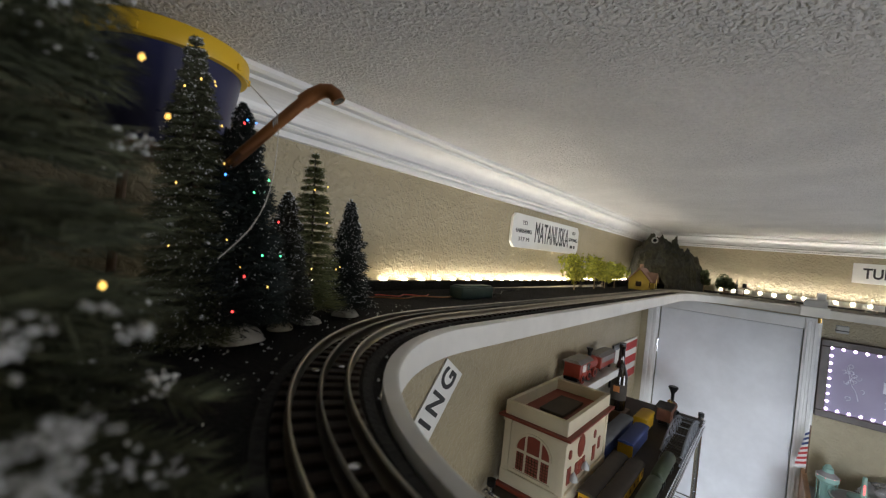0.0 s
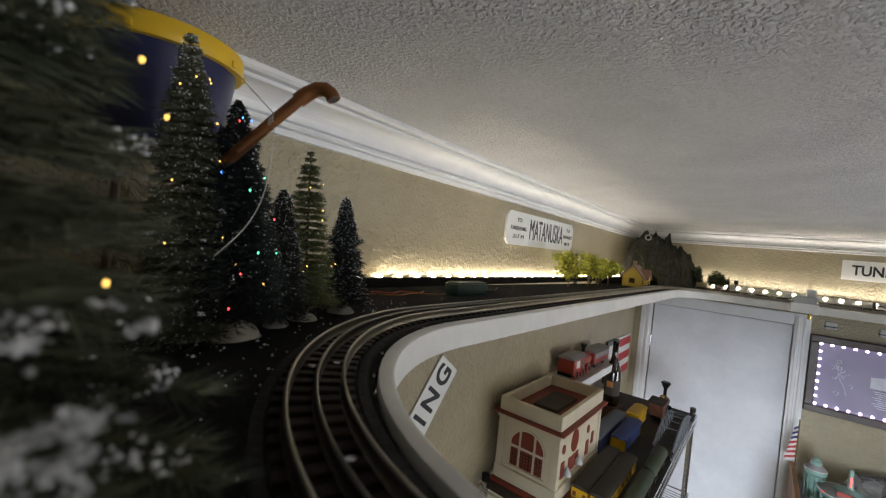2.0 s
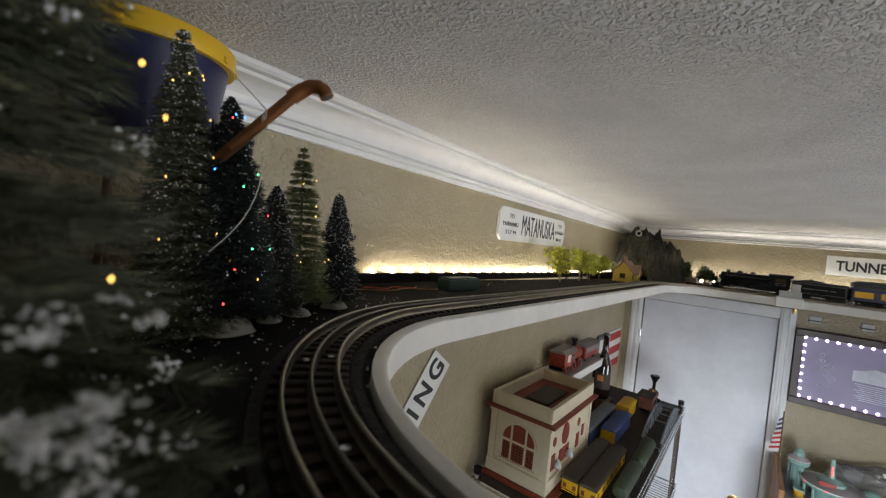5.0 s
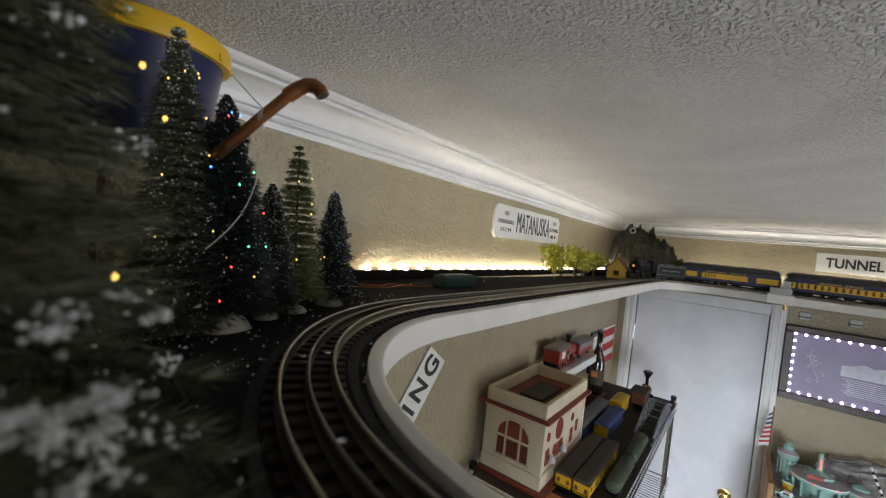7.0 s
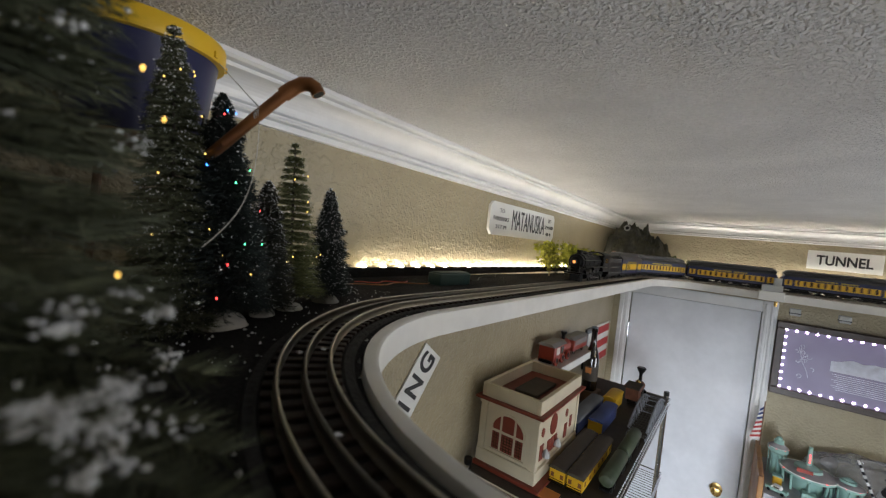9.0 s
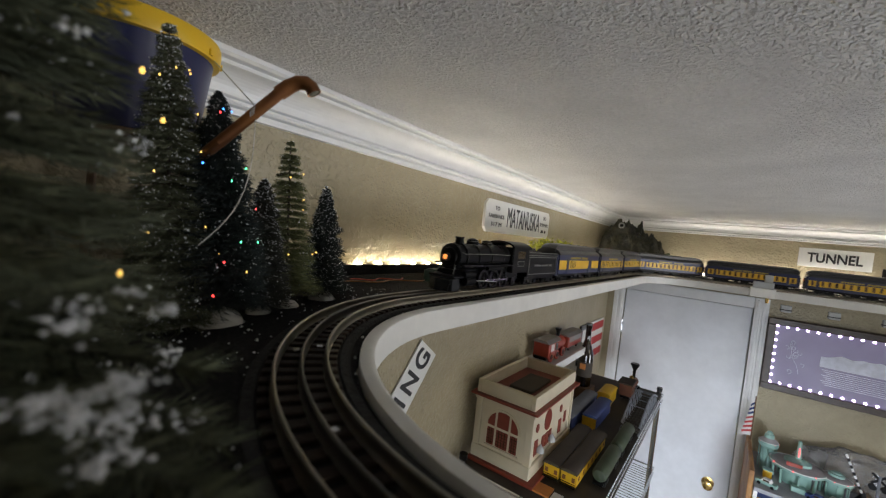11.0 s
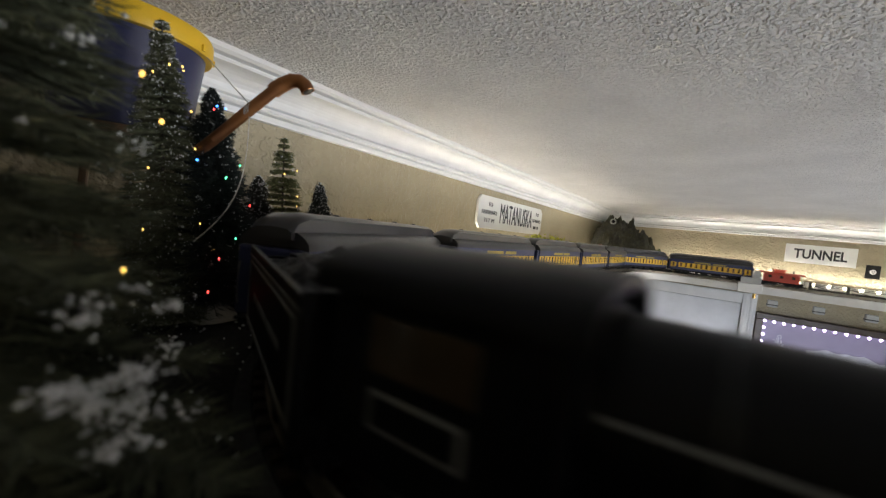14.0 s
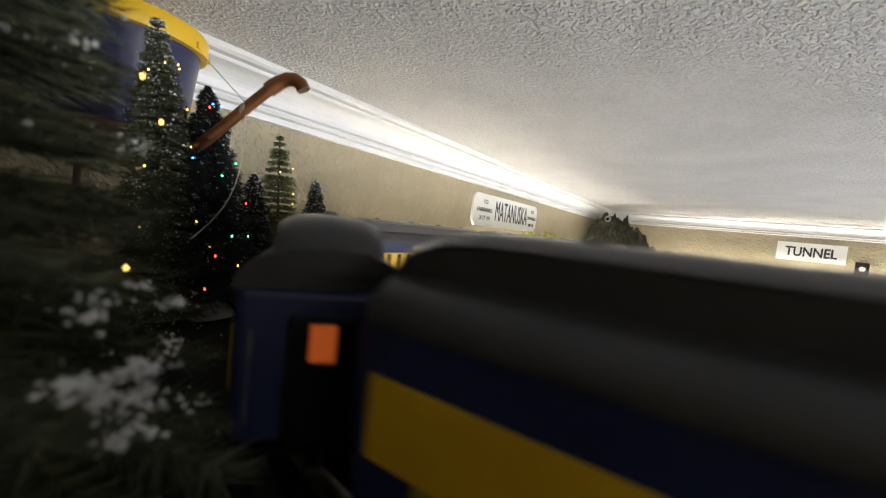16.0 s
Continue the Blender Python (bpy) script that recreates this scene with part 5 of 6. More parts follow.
TINROOF = principled("pale_tin", (0.26, 0.25, 0.24), 0.4, 0.2)
GLASSB = principled("dark_bottle_glass", (0.012, 0.008, 0.006), 0.08, coat=0.5)
LABELP = principled("orange_label", (0.55, 0.20, 0.05), 0.5)
FLAGR, FLAGW, FLAGB = principled("flag_red", (0.45, 0.04, 0.04), 0.7), principled("flag_white", (0.72, 0.70, 0.66), 0.7), principled("flag_blue", (0.03, 0.05, 0.16), 0.7)
ZK = Z - 0.645


def wheels(parent, xs, y, r, half):
    for x in xs:
        bm = bm_cyl((x, y - half, r), (x, y + half, r), 0.0018, n=8)
        for s in (-1, 1):
            bm_cyl((x, y + s * half, r), (x, y + s * (half - 0.005), r), r, n=16, bm=bm)
        part("wheelset", bm, BLACKM, parent, smooth=True)


def depot():
    d = thing("model_depot", "cream model station building with arched windows and open roof", "building", Matrix.Translation((1.16, 0.44, ZK)))
    L, W, H = 0.37, 0.20, 0.235
    part("platform", bm_box(-0.022, L + 0.05, -0.03, W + 0.012, 0, 0.012, 0.002), BRICK, d, "brick red base plate")
    part("plinth", bm_box(-0.008, L + 0.008, -0.008, W + 0.008, 0.012, 0.055, 0.003), CREAM, d)
    part("wall", bm_box(0, L, 0, W, 0.055, H, 0.001), CREAM, d)
    part("eave", bm_box(-0.022, L + 0.022, -0.022, W + 0.022, H - 0.008, H, 0.002), BRICK, d, "brick red eave")
    t, ph = 0.008, 0.045
    part("roof_deck", bm_box(0.01, L - 0.01, 0.01, W - 0.01, H, H + 0.006), BRICK, d)
    for b in ((-0.006, L + 0.006, -0.006, t), (-0.006, L + 0.006, W - t, W + 0.006), (-0.006, t, t, W - t), (L - t, L + 0.006, t, W - t)):
        part("parapet", bm_box(b[0], b[1], b[2], b[3], H + 0.0, H + ph, 0.0015), CREAM, d)
    # dark slab stands in for the dark inside of the open roof
    part("roof_hollow_slab", bm_box(0.10, 0.28, 0.055, 0.14, H + 0.006, H + 0.016, 0.003), DKROOF, d, "dark slab in place of the open roof inside")
    for x, y in ((0.0, 0.0), (0.0, W), (L, 0.0)):
        part("pilaster", bm_box(x - 0.006, x + 0.014 if x == 0 else x + 0.006, y - 0.006 if y == 0 else y - 0.018, y + 0.018 if y == 0 else y + 0.006, 0.055, H - 0.012, 0.0015), CREAM, d)
        part("capital", bm_box(x - 0.010, x + 0.018 if x == 0 else x + 0.01, y - 0.010 if y == 0 else y - 0.022, y + 0.022 if y == 0 else y + 0.010, H - 0.022, H - 0.012, 0.0015), CREAM, d)
    # great arched window in the end wall: surround, three lights below, three above
    def pane(y0, y1, z0, z1):
        part("window_pane", bm_box(-0.0025, 0.002, y0, y1, z0, z1), BRICK, d, "red barred window")
        n = 4 if y1 - y0 > 0.03 else 3
        for i in range(1, n):
            y = y0 + (y1 - y0) * i / n
            part("bar", bm_box(-0.0042, -0.002, y - 0.0008, y + 0.0008, z0, z1), WINDOW, d)
        for k in range(1, 6):
            z = z0 + (z1 - z0) * k / 6
            part("bar", bm_box(-0.0042, -0.002, y0, y1, z - 0.0008, z + 0.0008), WINDOW, d)
    c = W / 2
    for y0, y1 in ((c - 0.055, c - 0.030), (c - 0.021, c + 0.021), (c + 0.030, c + 0.055)):
        pane(y0, y1, 0.072, 0.128)
    def arch(y0, y1):
        pts = [(y0, 0.138)]
        for i in range(9):
            y = y0 + (y1 - y0) * i / 8
            pts.append((y, 0.138 + math.sqrt(max(0.056 ** 2 - (y - c) ** 2, 0.0)) * 0.95))
        pts.append((y1, 0.138))
        part("arch_pane", bm_prism(pts, "x", -0.0025, 0.002), BRICK, d, "red arched window light")
    for y0, y1 in ((c - 0.0545, c - 0.030), (c - 0.021, c + 0.021), (c + 0.030, c + 0.0545)):
        arch(y0, y1)
    ring = [(0.064 * math.cos(a) + c, 0.138 + 0.062 * math.sin(a)) for a in [math.pi * i / 16 for i in range(17)]] + [(0.058 * math.cos(a) + c, 0.138 + 0.056 * math.sin(a)) for a in [math.pi * (16 - i) / 16 for i in range(17)]]
    part("arch_moulding", bm_prism(ring, "x", -0.0045, 0.001), CREAM, d, smooth=True)
    part("sill", bm_box(-0.006, 0.002, c - 0.062, c + 0.062, 0.062, 0.069, 0.001), CREAM, d)
    # long side
    for x0, w2, z0, z1 in ((0.045, 0.013, 0.075, 0.125), (0.105, 0.011, 0.075, 0.12), (0.135, 0.011, 0.075, 0.12), (0.165, 0.011, 0.075, 0.12), (0.26, 0.013, 0.075, 0.125), (0.31, 0.011, 0.10, 0.14)):
        part("window_pane", bm_box(x0 - w2, x0 + w2, -0.0025, 0.002, z0, z1), BRICK, d)
    for x0, w2 in ((0.045, 0.012), (0.135, 0.03), (0.26, 0.012)):
        pts = [(x0 + w2 * math.cos(a), 0.165 + w2 * 1.2 * math.sin(a)) for a in [math.pi * 2 * i / 20 for i in range(20)]]
        part("oval_pane", bm_prism(pts, "y", -0.0025, 0.002), BRICK, d)
    for x0 in (0.06, 0.16):
        k = part("canopy_lamp", bm_lathe([(0.013, -0.016), (0.012, -0.005), (0.006, 0.004), (0.002, 0.010)], 14, m=Matrix.Translation((x0, -0.012, 0.10))), GREYM, d, "silver lamp shade", True)


def rack():
    r = thing("wire_rack", "chromed wire shelf rack under the train shelf", "rack", Matrix.Translation((0, 0, 0)))
    x0, x1, y0, y1 = 1.085, 2.48, 0.222, 0.662
    for x in (x0 + 0.018, x1 - 0.018):
        for y in (y0 + 0.018, y1 - 0.018):
            part("post", bm_cyl((x, y, 0), (x, y, ZK + 0.015), 0.0125, n=18), CHROME, r, "chrome post", True)
            part("cap", bm_cyl((x, y, ZK + 0.015), (x, y, ZK + 0.034), 0.0138, n=18), BLACKM, r, "black plastic cap", True)
    for zt in (ZK - 0.004, ZK - 0.42):
        for y in (y0, y1):
            part("rail", bm_cyl((x0, y, zt - 0.002), (x1, y, zt - 0.002), 0.0035, n=10), CHROME, r, smooth=True)
            part("rail", bm_cyl((x0, y, zt - 0.032), (x1, y, zt - 0.032), 0.0035, n=10), CHROME, r, smooth=True)
        for x in (x0, x1):
            part("rail", bm_cyl((x, y0, zt - 0.002), (x, y1, zt - 0.002), 0.0035, n=10), CHROME, r, smooth=True)
        bm = bmesh.new()
        for i in range(54):
            x = x0 + 0.02 + i * 0.025
            bm_cyl((x, y0, zt - 0.001), (x, y1, zt - 0.001), 0.0018, n=6, bm=bm)
        tagged(part("wire_grid", bm, CHROME, r), kind="stuff")
    # dark sheet added over the wires in place of the dark clutter there
    part("clutter_sheet", bm_box(x0 + 0.01, x1 - 0.01, y0 + 0.006, y1 - 0.006, ZK - 0.0025, ZK - 0.0002), DKROOF, r, "dark sheet standing in for dark clutter")


def boxcar(name, label, x, y, length, body, roof, h=0.055, w=0.052, windows=0, ends=None, z=ZK):
    c = thing(name, label, "toy train car", Matrix.Translation((x, y, z)), group="toy train cars on the rack")
    hl, hw = length / 2, w / 2
    part("body", bm_box(-hl, hl, -hw, hw, 0.014, h - 0.006, 0.001), body, c)
    arch = [(-hw - 0.003, h - 0.007)] + [((hw + 0.003) * -math.cos(a), h - 0.006 + 0.010 * math.sin(a)) for a in [math.pi * i / 8 for i in range(9)]] + [(hw + 0.003, h - 0.007)]
    part("roof", bm_prism(arch, "x", -hl - 0.008, hl + 0.008), roof, c, smooth=True)
    part("underframe", bm_box(-hl, hl, -hw * 0.6, hw * 0.6, 0.009, 0.0145), BLACK, c)
    wheels(c, (-hl + 0.03, -hl + 0.06, hl - 0.06, hl - 0.03), 0, 0.009, 0.019)
    for i in range(windows):
        xx = -hl + length * (i + 0.5) / windows
        for s in (-1, 1):
            part("window", bm_box(xx - 0.006, xx + 0.006, s * hw, s * (hw + 0.0008), 0.026, 0.040), RUST, c)
    if windows:
        for yy in (-0.015, 0.015):
            part("window", bm_box(-hl - 0.0008, -hl, yy - 0.005, yy + 0.005, 0.026, 0.040), RUST, c)
        part("railing", bm_tube([(-hl - 0.008, -hw + 0.003, 0.012), (-hl - 0.008, -hw + 0.003, 0.024), (-hl - 0.008, hw - 0.003, 0.024), (-hl - 0.008, hw - 0.003, 0.012)], 0.0012, 6), BLACK, c)
        part("platform", bm_box(-hl - 0.010, -hl, -hw, hw, 0.011, 0.014), BLACK, c)
    if ends:
        for s in (-1, 1):
            part("end_panel", bm_box(s * hl, s * (hl + 0.002), -hw, hw, 0.014, h - 0.002), ends, c)
    return c


def rack_things():
    boxcar("toy_coach", "yellow toy coach with dark brown roof on the rack", 1.405, 0.390, 0.34, CABY, DKROOF, 0.062, 0.050, 7)
    boxcar("toy_coach", "yellow toy coach with dark brown roof on the rack", 1.405, 0.333, 0.34, CABY, DKROOF, 0.062, 0.050, 7)
    boxcar("toy_boxcar", "dark blue toy boxcar with yellow ends", 1.80, 0.400, 0.24, BLUEC, BLUEC, 0.07, 0.056, 0, CABY)
    boxcar("toy_boxcar", "yellow toy boxcar with peaked roof", 2.05, 0.42, 0.14, CABY, CABY, 0.075, 0.056)
    boxcar("toy_boxcar", "grey roofed blue toy boxcar", 1.78, 0.475, 0.36, BLUEC, GREYC, 0.070, 0.056)
    for x in (1.42, 1.66):
        c = thing("toy_tank_car", "dull green toy tank car on the rack", "toy train car", Matrix.Translation((x, 0.262, ZK)), group="toy train cars on the rack")
        part("tank", bm_lathe([(0.004, -0.112), (0.018, -0.108), (0.0235, -0.098), (0.0235, 0.098), (0.018, 0.108), (0.004, 0.112)], 24, m=Matrix.Translation((0, 0, 0.040)) @ pose(0, 0, 0, 0, 90, 0)), DGREEN, c, smooth=True)
        part("frame", bm_box(-0.115, 0.115, -0.016, 0.016, 0.011, 0.0175, 0.001), BLACK, c)
        wheels(c, (-0.085, -0.055, 0.055, 0.085), 0, 0.009, 0.019)
    # bridge span
    b = thing("toy_bridge", "dark grey toy girder bridge on the rack", "bridge", Matrix.Translation((2.05, 0.265, ZK)))
    for y in (-0.035, 0.035):
        top = [(-0.24 + i * 0.06, 0.02 + 0.075 * math.sin(math.pi * (i + 0.6) / 9.2)) for i in range(9)]
        part("arch", bm_tube([(x, y, z) for x, z in top], 0.004, 8), GREYC, b)
        part("chord", bm_box(-0.25, 0.25, y - 0.004, y + 0.004, 0.0, 0.010), GREYC, b)
        for x, z in top[1:-1]:
            part("strut", bm_cyl((x, y, 0.008), (x, y, z), 0.0025, n=8), GREYC, b)
        for (xa, za), (xb, zb) in zip(top, top[1:]):
            part("brace", bm_cyl((xa, y, za), (xb, y, 0.006), 0.0018, n=6), GREYC, b)
    for i in range(17):
        part("crosstie", bm_box(-0.245 + i * 0.03, -0.233 + i * 0.03, -0.035, 0.035, 0.010, 0.015), DKROOF, b)
    for x, z in top[2:-2]:
        part("top_brace", bm_cyl((x, -0.035, z), (x, 0.035, z), 0.002, n=6), GREYC, b)
    # old-time engine
    e = thing("toy_steam_engine", "rust brown toy steam engine with funnel stack", "toy train", Matrix.Translation((2.28, 0.36, ZK)))
    part("boiler", bm_cyl((-0.04, 0, 0.055), (0.10, 0, 0.055), 0.024, n=20), RUST, e, smooth=True)
    part("cab", bm_box(-0.12, -0.04, -0.03, 0.03, 0.03, 0.095, 0.002), RUST, e)
    part("cab_roof", bm_box(-0.15, -0.03, -0.037, 0.037, 0.095, 0.102, 0.003), DKROOF, e, "dark cab roof")
    part("funnel", bm_lathe([(0.008, 0), (0.008, 0.045), (0.024, 0.075), (0.020, 0.082)], 18, m=Matrix.Translation((0.08, 0, 0.075))), BLACKM, e, "black funnel stack", True)
    part("dome", bm_lathe([(0.012, 0), (0.012, 0.018), (0.005, 0.026)], 16, m=Matrix.Translation((0.02, 0, 0.076))), BRASS, e, smooth=True)
    part("frame", bm_box(-0.12, 0.12, -0.02, 0.02, 0.018, 0.032, 0.001), BLACK, e)
    part("pilot", bm_prism([(0.12, -0.03), (0.12, 0.03), (0.15, 0)], "z", 0.004, 0.026), BLACK, e)
    wheels(e, (-0.08, -0.01, 0.05), 0, 0.018, 0.022)
    wheels(e, (0.1,), 0, 0.009, 0.019)
    # wall ledge with the red tin train
    l = thing("wall_ledge", "white painted wall ledge above the rack", "shelf", Matrix.Translation((0, 0, 0)))
    part("board", bm_box(1.56, 2.12, 0.545, WA - 0.001, Z - 0.425, Z - 0.390, 0.002), PAPER, l)
    t = thing("tin_locomotive", "red tin toy locomotive with pale roof on the ledge", "toy train", Matrix.Translation((1.70, 0.61, Z - 0.390)))
    part("cab", bm_box(-0.10, 0.02, -0.035, 0.035, 0.02, 0.085, 0.003), REDT, t)
    part("cab_roof", bm_prism([(-0.042, 0.084), (-0.025, 0.096), (0.025, 0.096), (0.042, 0.084)], "x", -0.115, 0.03), TINROOF, t, "pale tin roof")
    part("boiler", bm_cyl((0.02, 0, 0.055), (0.12, 0, 0.055), 0.030, n=20), REDT, t, smooth=True)
    part("stack", bm_lathe([(0.008, 0), (0.008, 0.022), (0.015, 0.036), (0.013, 0.04)], 16, m=Matrix.Translation((0.09, 0, 0.08))), BLACKM, t, smooth=True)
    part("window", bm_box(-0.075, -0.04, -0.0365, -0.035, 0.045, 0.075), FLAGW, t)
    part("window", bm_box(-0.025, 0.005, -0.0365, -0.035, 0.045, 0.075), WINDOW, t)
    for x in (-0.07, 0.0, 0.07):
        for s in (-1, 1):
            w = part("wheel", bm_cyl((x, s * 0.030, 0.022), (x, s * 0.038, 0.022), 0.022, n=20), REDT, t, smooth=True)
            part("hub", bm_cyl((x, s * 0.038, 0.022), (x, s * 0.0395, 0.022), 0.012, n=14), BLACK, w)
    part("frame", bm_box(-0.11, 0.13, -0.028, 0.028, 0.012, 0.024), BLACK, t)
    k = thing("tin_wagon", "red and grey tin toy wagon on the ledge", "toy train", Matrix.Translation((1.95, 0.61, Z - 0.390)))
    part("body", bm_box(-0.10, 0.10, -0.034, 0.034, 0.02, 0.075, 0.003), REDT, k)
    part("side_panel", bm_box(-0.085, 0.085, -0.0355, -0.034, 0.045, 0.07), TINROOF, k, "pale printed panel")
    part("roof", bm_prism([(-0.038, 0.074), (-0.02, 0.084), (0.02, 0.084), (0.038, 0.074)], "x", -0.105, 0.105), TINROOF, k)
    wheels(k, (-0.06, 0.06), 0, 0.014, 0.026)
    # bottle on a block
    o = thing("wooden_block", "dark wooden block on the rack", "block", Matrix.Translation((2.06, 0.545, ZK)))
    part("block", bm_box(-0.05, 0.05, -0.05, 0.05, 0, 0.055, 0.003), WOODP, o)
    b = thing("bottle", "dark brown glass bottle with orange label", "bottle", Matrix.Translation((2.06, 0.545, ZK + 0.055)))
    part("glass", bm_lathe([(0.034, 0), (0.037, 0.004), (0.037, 0.15), (0.034, 0.175), (0.020, 0.215), (0.0145, 0.24), (0.0135, 0.295), (0.0155, 0.298), (0.0155, 0.312), (0.012, 0.315)], 28), GLASSB, b, smooth=True)
    part("label", bm_lathe([(0.0374, 0.05), (0.0374, 0.125)], 28), DKROOF, b, "dark printed label")
    part("label_patch", bm_box(-0.039, -0.030, -0.014, 0.014, 0.09, 0.118), LABELP, b)
    part("cap", bm_cyl((0, 0, 0.315), (0, 0, 0.322), 0.0158, n=18), GREYC, b)
    # pictures on the wall
    p = thing("wall_picture", "small dark framed blue and white picture", "picture", Matrix.Translation((2.43, WA - 0.001, Z - 0.47)) @ ON_A)
    part("frame", bm_box(-0.085, 0.085, -0.12, 0.12, 0, 0.012, 0.003), BLACKM, p)
    part("print", bm_box(-0.07, 0.07, -0.105, 0.105, 0.012, 0.0128), GREYC, p, "pale blue print")
    part("patch", bm_box(-0.055, 0.055, -0.01, 0.09, 0.0128, 0.0132), FLAGW, p)
    f = thing("flag_panel", "red and white striped panel hung on the wall", "picture", Matrix.Translation((2.70, WA - 0.001, Z - 0.475)) @ ON_A)
    part("panel", bm_box(-0.16, 0.16, -0.13, 0.12, 0, 0.006, 0.001), FLAGW, f)
    for i in range(3):
        part("stripe", bm_box(-0.16, 0.16, 0.055 - i * 0.09, 0.105 - i * 0.09, 0.006, 0.0068), FLAGR, f, "red stripe")
    c = thing("paper_scraps", "bright printed packets lying on the rack", "packet", Matrix.Translation((1.165, 0.39, ZK)))
    part("packet", bm_box(-0.025, 0.03, -0.03, 0.03, 0, 0.006, 0.001), LABELP, c)
    part("packet", bm_box(-0.02, 0.015, -0.065, -0.035, 0, 0.006, 0.001), FLAGW, c)


# ---- picture and toy table by the door ----
AQUA = principled("pale_aqua_plastic", (0.24, 0.40, 0.35), 0.45, vary=0.06)
GREYTOP = principled("grey_table_top", (0.33, 0.34, 0.36), 0.6, vary=0.08)
SAUC = principled("grey_roof_disc", (0.30, 0.28, 0.28), 0.5, vary=0.1)
OAK = principled("orange_oak", (0.36, 0.18, 0.06), 0.5, vary=0.2, scale=20, second=(0.26, 0.12, 0.04))
REDGL = glow("red_led", (1.0, 0.08, 0.08), 2.5)
SIGNL = principled("lilac_picture_led", (0.8, 0.65, 1.0), 0.4, emit=9.0, emit_colour=(0.80, 0.58, 1.0))
# the panel's faint even emission imitates the shine of its border lights
SIGNP = principled("etched_panel_glow", (0.20, 0.20, 0.27), 0.45, vary=0.15, scale=8, emit=0.10, emit_colour=(0.68, 0.52, 0.95))
ETCH = principled("pale_etched_art", (0.72, 0.74, 0.84), 0.5, vary=0.2)
FRAMEW = principled("dark_walnut_frame", (0.055, 0.035, 0.025), 0.4, vary=0.25, scale=50)
BAG = principled("clear_plastic_bag", (0.80, 0.80, 0.80), 0.25, trans=0.85, bump=0.3, bump_scale=24)


def light_picture():
    p = thing("lighted_picture", "dark framed etched picture edged with glowing lights", "picture", Matrix.Translation((WB - 0.002, -0.69, Z - 0.372)) @ ON_B)
    w, h, f = 0.485, 0.204, 0.036
    for b in ((-w, w, h - f, h), (-w, w, -h, -h + f), (-w, -w + f, -h + f, h - f), (w - f, w, -h + f, h - f)):
        part("frame", bm_box(b[0], b[1], b[2], b[3], 0, 0.03, 0.004), FRAMEW, p, "dark walnut frame rail")
    part("panel", bm_box(-w + f, w - f, -h + f, h - f, 0.002, 0.010), SIGNP, p, "etched mirror panel with added even glow")
    iw, ih = w - f - 0.008, h - f - 0.008
    n = 22
    for i in range(n):
        x = -iw + 2 * iw * i / (n - 1)
        for y in (-ih, ih):
            part("led", bm_lathe([(0.0065, 0.010), (0.006, 0.014), (0.002, 0.016)], 10, m=Matrix.Translation((x, y, 0))), SIGNL, p, "glowing light")
    for k in range(1, 8):
        y = -ih + 2 * ih * k / 8
        for x in (-iw, iw):
            part("led", bm_lathe([(0.0065, 0.010), (0.006, 0.014), (0.002, 0.016)], 10, m=Matrix.Translation((x, y, 0))), SIGNL, p, "glowing light")
    # etched ridge of hills over water, and a flower spray
    pts = [(-0.25, -0.02)] + [(-0.25 + 0.6 * i / 30, 0.035 + 0.02 * noise.noise(Vector((i * 0.4, 2, 0))) + 0.02 * math.sin(i * 0.2)) for i in range(31)] + [(0.35, -0.02)]
    part("etched_hill", bm_prism(pts, "z", 0.0101, 0.0106), ETCH, p)
    for i in range(9):
        part("etched_water", bm_box(-0.24 + 0.01 * (i % 3), 0.34 - 0.012 * (i % 4), -0.034 - i * 0.010, -0.031 - i * 0.010, 0.0101, 0.0105), ETCH, p)
    rnd = random.Random(4)
    for i in range(16):
        x, y, r = -0.355 + rnd.gauss(0, 0.020), rnd.gauss(0, 0.040), rnd.uniform(0.007, 0.014)
        turn, span = rnd.uniform(0, 6.28), rnd.uniform(3.2, 5.6)
        curl = [(x + r * (1 - 0.06 * k) * math.cos(turn + span * k / 9), y + r * (1 - 0.06 * k) * math.sin(turn + span * k / 9), 0.0104 + i * 0.00006) for k in range(10)]
        part("etched_curl", bm_tube(curl, 0.0013, 6), ETCH, p)
    part("etched_stem", bm_tube([(-0.33 - 0.05 * k / 8, -0.085 + 0.15 * k / 8 + 0.01 * math.sin(k), 0.0104) for k in range(9)], 0.0012, 6), ETCH, p)


